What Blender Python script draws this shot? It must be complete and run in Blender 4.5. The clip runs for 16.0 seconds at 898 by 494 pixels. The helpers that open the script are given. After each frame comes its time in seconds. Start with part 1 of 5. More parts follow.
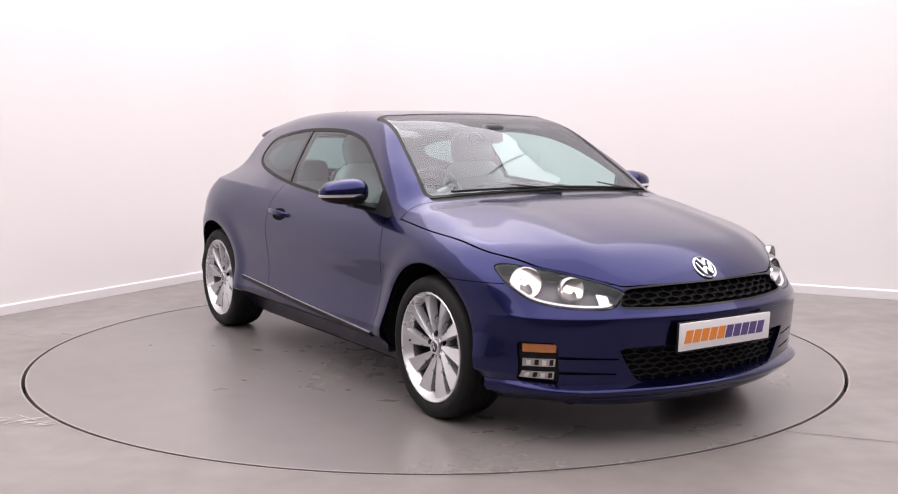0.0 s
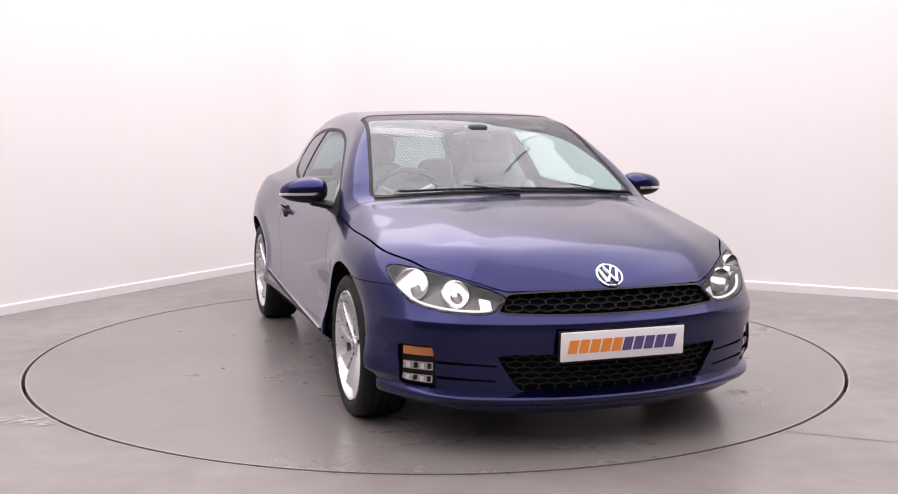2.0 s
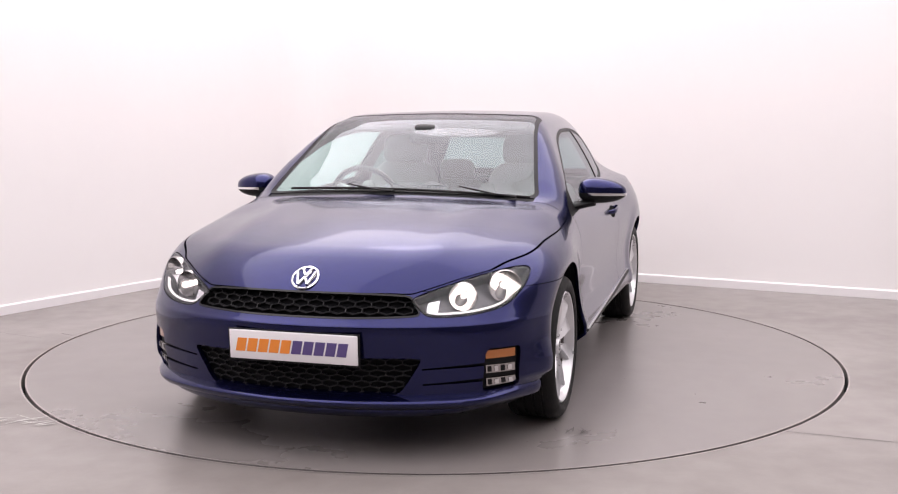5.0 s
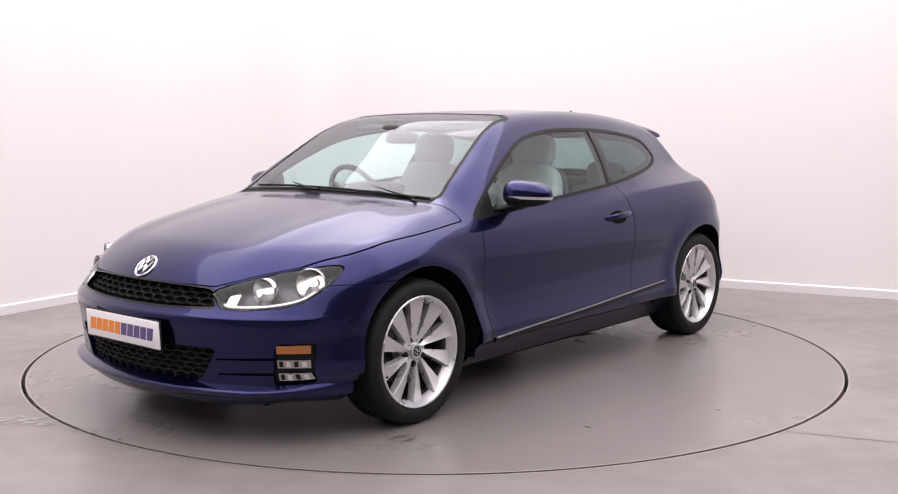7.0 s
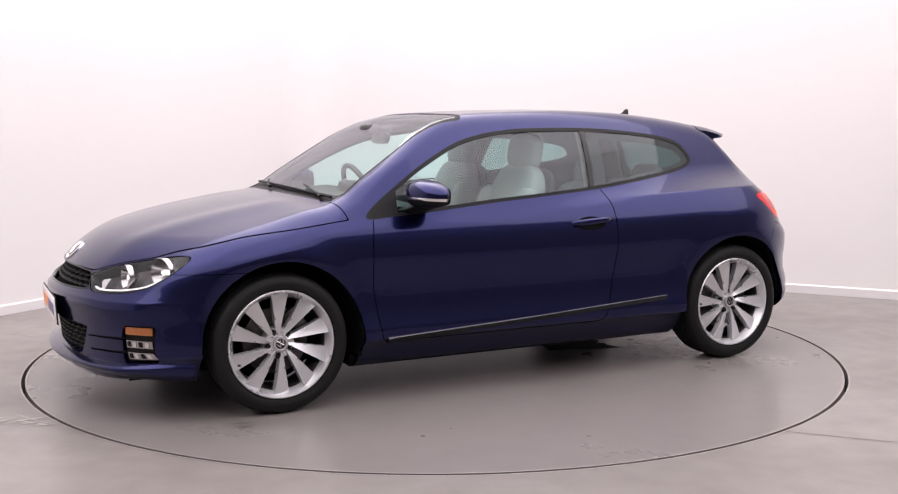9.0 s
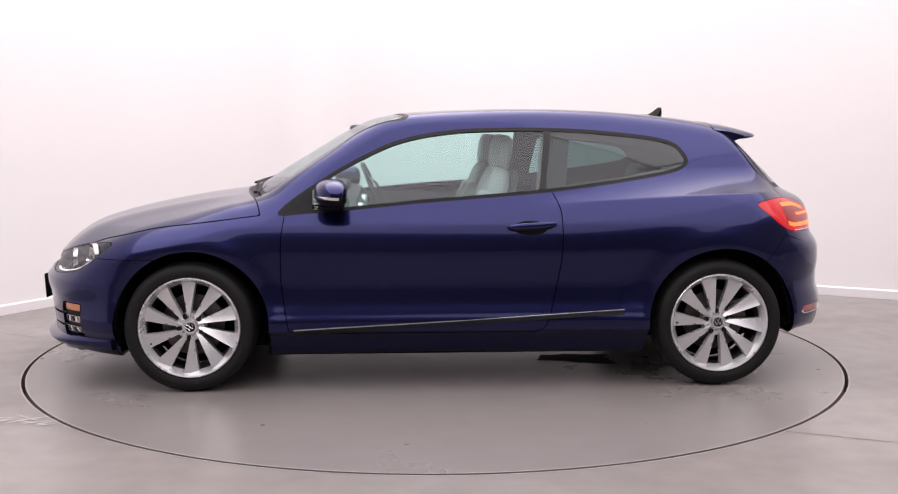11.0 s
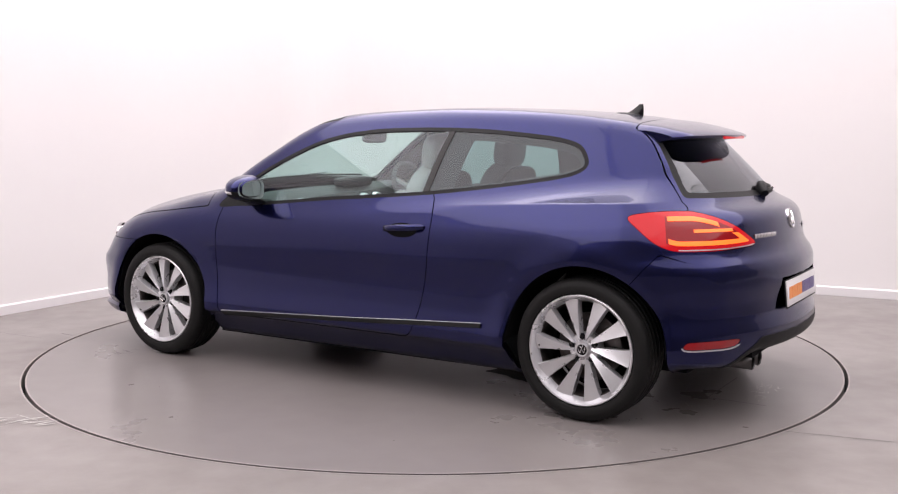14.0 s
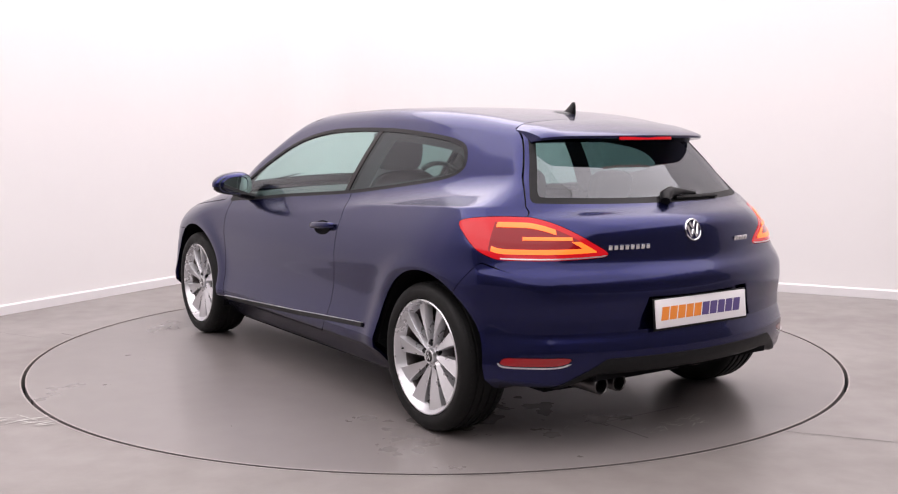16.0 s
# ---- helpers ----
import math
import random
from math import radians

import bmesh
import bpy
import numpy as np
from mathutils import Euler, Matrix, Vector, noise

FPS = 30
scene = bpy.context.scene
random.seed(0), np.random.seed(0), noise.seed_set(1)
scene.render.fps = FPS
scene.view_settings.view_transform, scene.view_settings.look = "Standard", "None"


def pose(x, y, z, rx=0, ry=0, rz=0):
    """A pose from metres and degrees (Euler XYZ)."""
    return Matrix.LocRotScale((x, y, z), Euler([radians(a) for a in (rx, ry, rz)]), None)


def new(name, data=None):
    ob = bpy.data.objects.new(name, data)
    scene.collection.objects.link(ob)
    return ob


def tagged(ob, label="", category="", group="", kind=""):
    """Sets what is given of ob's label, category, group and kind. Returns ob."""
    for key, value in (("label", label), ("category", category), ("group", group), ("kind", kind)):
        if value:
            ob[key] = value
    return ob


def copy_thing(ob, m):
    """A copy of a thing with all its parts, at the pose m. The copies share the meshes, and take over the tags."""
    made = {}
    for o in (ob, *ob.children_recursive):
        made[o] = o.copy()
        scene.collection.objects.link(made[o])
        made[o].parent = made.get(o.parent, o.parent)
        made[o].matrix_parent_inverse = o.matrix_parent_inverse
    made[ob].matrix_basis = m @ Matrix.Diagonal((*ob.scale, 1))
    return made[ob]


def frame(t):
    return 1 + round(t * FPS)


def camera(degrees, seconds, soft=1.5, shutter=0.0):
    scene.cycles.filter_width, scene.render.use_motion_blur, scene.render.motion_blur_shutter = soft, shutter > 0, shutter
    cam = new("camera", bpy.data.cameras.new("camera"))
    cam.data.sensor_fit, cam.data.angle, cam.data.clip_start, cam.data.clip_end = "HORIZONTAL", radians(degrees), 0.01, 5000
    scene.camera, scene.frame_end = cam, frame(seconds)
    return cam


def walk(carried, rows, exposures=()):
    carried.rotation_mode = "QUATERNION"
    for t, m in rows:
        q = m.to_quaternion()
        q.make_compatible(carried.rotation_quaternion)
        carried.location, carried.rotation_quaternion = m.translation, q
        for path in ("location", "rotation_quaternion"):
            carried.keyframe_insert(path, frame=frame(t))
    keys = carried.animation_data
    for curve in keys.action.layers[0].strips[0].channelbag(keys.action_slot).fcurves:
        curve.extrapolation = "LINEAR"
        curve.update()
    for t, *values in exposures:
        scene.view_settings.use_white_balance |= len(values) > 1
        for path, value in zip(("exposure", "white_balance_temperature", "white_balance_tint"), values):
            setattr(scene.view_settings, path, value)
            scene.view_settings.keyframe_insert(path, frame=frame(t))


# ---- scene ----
cam = camera(47.16, 16.0, soft=1.15)
EYE = Vector((0.0, -5.879, 1.253))
VIEW = pose(EYE.x, EYE.y, EYE.z, 90 - 6.446, 0, -0.694)
walk(cam, [(0.0, VIEW), (16.0, VIEW)])

# ---- light: a white photo studio under a luminous ceiling ----
world = bpy.data.worlds.new("studio_air")
world.use_nodes = True
world.node_tree.nodes["Background"].inputs[0].default_value = (1.0, 0.97, 0.96, 1)
world.node_tree.nodes["Background"].inputs[1].default_value = 0.05
scene.world = world
scene.view_settings.exposure = 0.0

CORNER = Vector((-1.19, 4.153, 0))
DIR_A = Vector((-0.502, -0.865, 0)).normalized()    # along the wall that recedes on one side
DIR_B = Vector((0.880, -0.475, 0)).normalized()   # along the wall on the other side
LONG_A, LONG_B, ROOM_H = 11.8, 11.0, 4.5


def room(a, b, z=0.0):
    return CORNER + DIR_A * a + DIR_B * b + Vector((0, 0, z))


def ceiling_lamp(name, a, b, wide, deep, power, tone=(1.0, 0.925, 0.955)):
    data = bpy.data.lights.new(name, "AREA")
    data.shape, data.size, data.size_y, data.energy, data.color = "RECTANGLE", wide, deep, power, tone
    ob = new(name, data)
    p = room(a, b, ROOM_H - 0.06)
    ob.matrix_world = Matrix.Translation(p) @ Matrix.Rotation(math.atan2(DIR_B.y, DIR_B.x), 4, "Z")
    return ob


# the boxes over the two white walls burn brightest, those over the camera's side are dimmed
for a, powers in ((1.97, (155, 137, 107)), (5.9, (137, 100, 75)), (9.83, (107, 75, 56))):
    for b, power in zip((1.84, 5.5, 9.16), powers):
        ceiling_lamp("softbox_light", a, b, 3.63, 3.90, power)
key = ceiling_lamp("key_light", 1.85, 2.2, 1.3, 0.7, 6)
key.data.shape = "ELLIPSE"
key.location.z -= 0.05


# ---- materials ----
def nodes_of(name):
    m = bpy.data.materials.new(name)
    m.use_nodes = True
    return m, m.node_tree, m.node_tree.nodes["Principled BSDF"]


def setp(b, **kw):
    table = {"color": "Base Color", "metal": "Metallic", "rough": "Roughness", "coat": "Coat Weight", "coat_rough": "Coat Roughness",
             "spec": "Specular IOR Level", "trans": "Transmission Weight", "ior": "IOR", "alpha": "Alpha",
             "glow": "Emission Color", "power": "Emission Strength", "sheen": "Sheen Weight"}
    for k, v in kw.items():
        if isinstance(v, tuple) and len(v) == 3:
            v = (*v, 1)
        b.inputs[table[k]].default_value = v


def grain(nt, b, base, dark, scale, detail=6, rough=None, bump=0.0, bump_scale=None, lo=0.35, hi=0.65, mid=None):
    """Colour varied between base and dark at two sizes of noise, roughness and relief with it."""
    co = nt.nodes.new("ShaderNodeTexCoord")
    n1 = nt.nodes.new("ShaderNodeTexNoise")
    n1.inputs["Scale"].default_value, n1.inputs["Detail"].default_value = scale, detail
    n2 = nt.nodes.new("ShaderNodeTexNoise")
    n2.inputs["Scale"].default_value, n2.inputs["Detail"].default_value = scale * 9, 4
    nt.links.new(co.outputs["Object"], n1.inputs["Vector"])
    nt.links.new(co.outputs["Object"], n2.inputs["Vector"])
    mix = nt.nodes.new("ShaderNodeMath")
    mix.operation = "MULTIPLY_ADD"
    mix.inputs[1].default_value = 0.3
    nt.links.new(n2.outputs["Fac"], mix.inputs[0])
    scaled = nt.nodes.new("ShaderNodeMath")
    scaled.operation = "MULTIPLY"
    scaled.inputs[1].default_value = 0.7
    nt.links.new(n1.outputs["Fac"], scaled.inputs[0])
    nt.links.new(scaled.outputs[0], mix.inputs[2])
    ramp = nt.nodes.new("ShaderNodeValToRGB")
    ramp.color_ramp.elements[0].position, ramp.color_ramp.elements[1].position = lo, hi
    ramp.color_ramp.elements[0].color, ramp.color_ramp.elements[1].color = (*dark, 1), (*base, 1)
    nt.links.new(mix.outputs[0], ramp.inputs[0])
    nt.links.new(ramp.outputs[0], b.inputs["Base Color"])
    if rough:
        rr = nt.nodes.new("ShaderNodeMapRange")
        rr.inputs["From Min"].default_value, rr.inputs["From Max"].default_value = lo, hi
        rr.inputs["To Min"].default_value, rr.inputs["To Max"].default_value = rough
        nt.links.new(mix.outputs[0], rr.inputs["Value"])
        nt.links.new(rr.outputs[0], b.inputs["Roughness"])
    if bump:
        n3 = nt.nodes.new("ShaderNodeTexNoise")
        n3.inputs["Scale"].default_value, n3.inputs["Detail"].default_value = bump_scale or scale * 20, 5
        nt.links.new(co.outputs["Object"], n3.inputs["Vector"])
        bp = nt.nodes.new("ShaderNodeBump")
        bp.inputs["Strength"].default_value, bp.inputs["Distance"].default_value = bump, 0.002
        nt.links.new(n3.outputs["Fac"], bp.inputs["Height"])
        nt.links.new(bp.outputs[0], b.inputs["Normal"])


def mat_grain(name, base, dark, scale, **kw):
    p = {k: kw.pop(k) for k in list(kw) if k in ("metal", "coat", "coat_rough", "spec", "sheen")}
    m, nt, b = nodes_of(name)
    grain(nt, b, base, dark, scale, **kw)
    setp(b, **p)
    return m


def mat_plain(name, **kw):
    m, nt, b = nodes_of(name)
    setp(b, **kw)
    return m


def mat_paint():
    m, nt, b = nodes_of("blue_metallic_paint")
    setp(b, metal=0.92, rough=0.25, coat=0.50, coat_rough=0.03)
    co = nt.nodes.new("ShaderNodeTexCoord")
    fl = nt.nodes.new("ShaderNodeTexVoronoi")
    fl.inputs["Scale"].default_value = 900
    nt.links.new(co.outputs["Object"], fl.inputs["Vector"])
    ramp = nt.nodes.new("ShaderNodeValToRGB")
    ramp.color_ramp.elements[0].color = (0.0118, 0.0140, 0.086, 1)
    ramp.color_ramp.elements[1].color = (0.0078, 0.0094, 0.058, 1)
    nt.links.new(fl.outputs["Color"], ramp.inputs[0])
    nt.links.new(ramp.outputs[0], b.inputs["Base Color"])
    # faint orange peel in the clear coat
    n = nt.nodes.new("ShaderNodeTexNoise")
    n.inputs["Scale"].default_value = 260
    nt.links.new(co.outputs["Object"], n.inputs["Vector"])
    bp = nt.nodes.new("ShaderNodeBump")
    bp.inputs["Strength"].default_value, bp.inputs["Distance"].default_value = 0.03, 0.001
    nt.links.new(n.outputs["Fac"], bp.inputs["Height"])
    nt.links.new(bp.outputs[0], b.inputs["Coat Normal"])
    return m


def mat_glass(name, tint, amount=0.0, rough=0.0):
    """Thin pane: clear through its tint, with a mirror-like sheen by Fresnel."""
    m = bpy.data.materials.new(name)
    m.use_nodes = True
    nt = m.node_tree
    nt.nodes.clear()
    out = nt.nodes.new("ShaderNodeOutputMaterial")
    clear = nt.nodes.new("ShaderNodeBsdfTransparent")
    clear.inputs[0].default_value = (*tint, 1)
    shine = nt.nodes.new("ShaderNodeBsdfGlossy")
    shine.inputs["Roughness"].default_value = rough
    shine.inputs["Color"].default_value = (0.93, 0.95, 1, 1)
    fr = nt.nodes.new("ShaderNodeLayerWeight")
    fr.inputs["Blend"].default_value = 0.5
    power = nt.nodes.new("ShaderNodeMath")
    power.operation = "POWER"
    power.inputs[1].default_value = 4.0
    ad = nt.nodes.new("ShaderNodeMath")
    ad.operation, ad.use_clamp = "MULTIPLY_ADD", True
    ad.inputs[1].default_value, ad.inputs[2].default_value = 0.65, 0.055 + amount
    mix = nt.nodes.new("ShaderNodeMixShader")
    nt.links.new(fr.outputs["Facing"], power.inputs[0])
    nt.links.new(power.outputs[0], ad.inputs[0])
    nt.links.new(ad.outputs[0], mix.inputs[0])
    nt.links.new(clear.outputs[0], mix.inputs[1])
    nt.links.new(shine.outputs[0], mix.inputs[2])
    nt.links.new(mix.outputs[0], out.inputs[0])
    return m


WALL = mat_grain("white_wall_paint", (0.79, 0.768, 0.766), (0.775, 0.752, 0.75), 0.8, rough=(0.55, 0.7), bump=0.05, bump_scale=90)
# tone of the added out-of-view walls, set to darken the car's paint
UNSEEN_WALL = mat_grain("unseen_wall_dark", (0.16, 0.152, 0.152), (0.135, 0.128, 0.128), 0.8, rough=(0.6, 0.8))
CEIL = mat_plain("ceiling_paint", color=(0.85, 0.84, 0.83), rough=0.8)
SKIRT = mat_plain("skirting_gloss_paint", color=(0.74, 0.72, 0.73), rough=0.35)
CONCRETE = mat_grain("sealed_concrete", (0.242, 0.222, 0.212), (0.165, 0.147, 0.138), 0.75, detail=10, rough=(0.42, 0.30), bump=0.08, bump_scale=60, lo=0.3, hi=0.62)
DISC = mat_grain("turntable_coating", (0.205, 0.187, 0.181), (0.176, 0.159, 0.153), 0.7, detail=7, rough=(0.31, 0.27), spec=0.6, bump=0.015, bump_scale=70, lo=0.3, hi=0.62)
PIT = mat_plain("dark_gap", color=(0.012, 0.011, 0.011), rough=0.9)
SCUFF = mat_grain("white_scuff", (0.6, 0.58, 0.56), (0.3, 0.28, 0.27), 25, rough=(0.6, 0.8))
STAIN = mat_grain("dark_stain", (0.1, 0.09, 0.085), (0.04, 0.036, 0.034), 9, rough=(0.3, 0.5))
EDGE_STEEL = mat_plain("worn_steel_edge", color=(0.42, 0.38, 0.37), metal=0.6, rough=0.45)
PAINT = mat_paint()
BLACK_TRIM = mat_grain("black_plastic", (0.012, 0.012, 0.013), (0.008, 0.008, 0.009), 40, rough=(0.42, 0.5), spec=0.16)
GRILLE_BLACK = mat_grain("satin_black_grille", (0.017, 0.017, 0.019), (0.012, 0.012, 0.013), 40, rough=(0.4, 0.5), spec=0.25)
GLOSS_BLACK = mat_plain("gloss_black", color=(0.006, 0.006, 0.007), rough=0.14, spec=0.3)
INNER = mat_plain("dark_inner_panel", color=(0.006, 0.006, 0.007), rough=0.9, spec=0.1)
RUBBER = mat_grain("tyre_rubber", (0.010, 0.0098, 0.0098), (0.007, 0.007, 0.007), 22, rough=(0.5, 0.7), spec=0.22, bump=0.2, bump_scale=300)
ALLOY = mat_grain("silver_alloy", (0.70, 0.70, 0.72), (0.65, 0.65, 0.67), 6, rough=(0.26, 0.32), metal=0.65)
BRAKE = mat_grain("brake_steel", (0.16, 0.15, 0.15), (0.07, 0.055, 0.05), 14, rough=(0.35, 0.5), metal=0.9)
LAMP_GREY = mat_plain("lamp_housing", color=(0.13, 0.125, 0.13), metal=0.5, rough=0.35)
CHROME = mat_plain("chrome", color=(0.86, 0.86, 0.88), metal=1.0, rough=0.08)
SATIN = mat_plain("satin_silver", color=(0.7, 0.7, 0.72), metal=0.9, rough=0.3)
GLASS = mat_glass("clear_green_glass", (0.68, 0.87, 0.84), 0.0)
GLASS_WS = mat_glass("windscreen_glass", (0.68, 0.82, 0.78), 0.02)
PRIVACY = mat_glass("rear_glass", (0.21, 0.32, 0.31), -0.01)
HATCH_GLASS = mat_glass("tailgate_glass", (0.24, 0.34, 0.34), 0.03)
LENS = mat_glass("clear_lens", (0.93, 0.94, 0.95), -0.025)
RED_LENS = mat_plain("red_lamp_lens", color=(0.26, 0.002, 0.006), rough=0.12, spec=0.25, coat=0.2, glow=(0.9, 0.012, 0.02), power=0.42)
SMOKED_RED = mat_plain("smoked_red_lens", color=(0.085, 0.002, 0.004), rough=0.12, spec=0.25, coat=0.2, glow=(0.9, 0.01, 0.02), power=0.22)
TAIL_GLOW = mat_plain("lit_tail_strip", color=(0.6, 0.12, 0.02), rough=0.3, glow=(1.0, 0.125, 0.012), power=1.6)
RED_REFLEX = mat_plain("red_reflector", color=(0.26, 0.004, 0.008), rough=0.2, coat=1.0)
AMBER = mat_plain("amber_lens", color=(0.55, 0.20, 0.06), metal=0.75, rough=0.22, coat=1.0)
BULB = mat_plain("lit_bulb", color=(1, 1, 1), glow=(1.0, 0.88, 0.82), power=5.0)
BOWL = mat_plain("lamp_bowl_chrome", color=(0.46, 0.44, 0.44), metal=1.0, rough=0.16)
STRIP_LIGHT = mat_plain("lit_strip", color=(0.9, 0.88, 0.88), rough=0.3, glow=(1.0, 0.88, 0.84), power=0.3)
LEATHER = mat_grain("pale_grey_leather", (0.41, 0.41, 0.40), (0.34, 0.34, 0.33), 12, rough=(0.4, 0.55), bump=0.15, bump_scale=220)
CLOTH = mat_grain("headliner_cloth", (0.10, 0.094, 0.095), (0.08, 0.075, 0.076), 60, rough=(0.8, 0.9))
DASH = mat_grain("soft_dash_plastic", (0.035, 0.036, 0.038), (0.025, 0.025, 0.027), 80, rough=(0.5, 0.6))
PLATE = mat_plain("white_plate", color=(0.85, 0.83, 0.85), rough=0.3, coat=0.5)
ORANGE = mat_plain("orange_ink", color=(0.85, 0.27, 0.04), rough=0.4)
VIOLET = mat_plain("violet_ink", color=(0.10, 0.07, 0.22), rough=0.4)
MIRROR = mat_plain("mirror_glass", color=(0.9, 0.92, 0.93), metal=1.0, rough=0.02)
EXHAUST = mat_plain("exhaust_steel", color=(0.10, 0.095, 0.095), metal=1.0, rough=0.35)


# ---- mesh helpers ----
def link_mesh(name, verts, faces, material, parent=None, label="", normals=None, smooth=True):
    me = bpy.data.meshes.new(name)
    me.from_pydata([tuple(v) for v in verts], [], [tuple(int(i) for i in f) for f in faces])
    me.materials.append(material)
    if smooth:
        me.polygons.foreach_set("use_smooth", [True] * len(me.polygons))
    me.update()
    if normals is not None:
        me.normals_split_custom_set_from_vertices([tuple(n) for n in normals])
    ob = new(name, me)
    if parent:
        ob.parent = parent
    if label:
        tagged(ob, label)
    return ob


def part(name, bm, material, parent, label="", smooth=True):
    me = bpy.data.meshes.new(name)
    bmesh.ops.recalc_face_normals(bm, faces=bm.faces)
    bm.to_mesh(me)
    bm.free()
    me.materials.append(material)
    if smooth:
        me.polygons.foreach_set("use_smooth", [True] * len(me.polygons))
        me.set_sharp_from_angle(angle=radians(38))
    ob = new(name, me)
    if parent:
        ob.parent = parent
    if label:
        tagged(ob, label)
    return ob


def box(bm, size, at=(0, 0, 0), turn=None, bevel=0.0, seg=2):
    m = Matrix.Translation(at) @ (turn.to_4x4() if turn else Matrix.Identity(4)) @ Matrix.Diagonal((*size, 1))
    r = bmesh.ops.create_cube(bm, size=1.0, matrix=m)
    if bevel:
        es = list({e for v in r["verts"] for e in v.link_edges})
        bmesh.ops.bevel(bm, geom=es, offset=bevel, segments=seg, affect="EDGES", profile=0.5)


def tube(bm, pts, radius, sides=8, closed=False, flat=1.0, up=Vector((0, 0, 1))):
    """A round bar along points; radius may be a list."""
    pts = [Vector(p) for p in pts]
    n = len(pts)
    rad = radius if isinstance(radius, (list, tuple)) else [radius] * n
    rings = []
    for i, p in enumerate(pts):
        if closed:
            d = pts[(i + 1) % n] - pts[i - 1]
        else:
            d = pts[min(i + 1, n - 1)] - pts[max(i - 1, 0)]
        d.normalize()
        s = d.cross(up)
        if s.length < 1e-4:
            s = d.cross(Vector((1, 0, 0)))
        s.normalize()
        w = s.cross(d)
        rings.append([bm.verts.new(p + rad[i] * (math.cos(2 * math.pi * k / sides) * s + flat * math.sin(2 * math.pi * k / sides) * w)) for k in range(sides)])
    for i in range(n if closed else n - 1):
        a, b = rings[i], rings[(i + 1) % n]
        for k in range(sides):
            bm.faces.new((a[k], a[(k + 1) % sides], b[(k + 1) % sides], b[k]))
    if not closed:
        bm.faces.new(rings[0]), bm.faces.new(rings[-1])


def lathe(bm, profile, steps=48, axis="y"):
    """Turn (radius, along) pairs about an axis."""
    rings = []
    for i in range(steps):
        a = 2 * math.pi * i / steps
        c, s = math.cos(a), math.sin(a)
        rings.append([bm.verts.new((r * c, h, r * s) if axis == "y" else (h, r * c, r * s) if axis == "x" else (r * c, r * s, h)) for r, h in profile])
    for i in range(steps):
        a, b = rings[i], rings[(i + 1) % steps]
        for k in range(len(profile) - 1):
            bm.faces.new((a[k], b[k], b[k + 1], a[k + 1]))


def disc_ring(bm, r0, r1, z, steps=256):
    a = [bm.verts.new((r0 * math.cos(2 * math.pi * i / steps), r0 * math.sin(2 * math.pi * i / steps), z)) for i in range(steps)]
    b = [bm.verts.new((r1 * math.cos(2 * math.pi * i / steps), r1 * math.sin(2 * math.pi * i / steps), z)) for i in range(steps)]
    for i in range(steps):
        j = (i + 1) % steps
        bm.faces.new((a[i], b[i], b[j], a[j]))
    return a, b


# ---- the studio ----
RING = 2.225


def blotch(name, cx, cy, sx, sy, material, parent, label, seed, z=0.0016, turn=0.0, points=40):
    """A flat uneven patch."""
    bm, rng = bmesh.new(), random.Random(seed)
    vs = []
    for i in range(points):
        t = 2 * math.pi * i / points
        r = 1 + 0.16 * math.sin(3 * t + seed) + 0.1 * math.sin(7 * t) + rng.uniform(-0.1, 0.1)
        x, y = sx * r * math.copysign(abs(math.cos(t)) ** 0.7, math.cos(t)), sy * r * math.copysign(abs(math.sin(t)) ** 0.7, math.sin(t))
        vs.append(bm.verts.new((cx + x * math.cos(turn) - y * math.sin(turn), cy + x * math.sin(turn) + y * math.cos(turn), z)))
    bm.faces.new(vs)
    return part(name, bm, material, parent, label, smooth=False)


def scratches(name, cx, cy, sx, sy, count, turn, material, parent, label, seed, z=0.002):
    bm, rng = bmesh.new(), random.Random(seed)
    for i in range(count):
        c = Vector((cx + rng.uniform(-sx, sx), cy + rng.uniform(-sy, sy), z + 0.00005 * i))
        a = turn + rng.gauss(0, 0.35)
        d, n = Vector((math.cos(a), math.sin(a), 0)), Vector((-math.sin(a), math.cos(a), 0))
        le, wi = rng.uniform(0.015, 0.06), rng.uniform(0.001, 0.004)
        bm.faces.new([bm.verts.new(c + d * p * le + n * q * wi) for p, q in ((-1, -0.2), (0, -1), (1, -0.1), (0.6, 0.7), (-0.5, 0.8))])
    return tagged(part(name, bm, material, parent, label, smooth=False), kind="stuff")


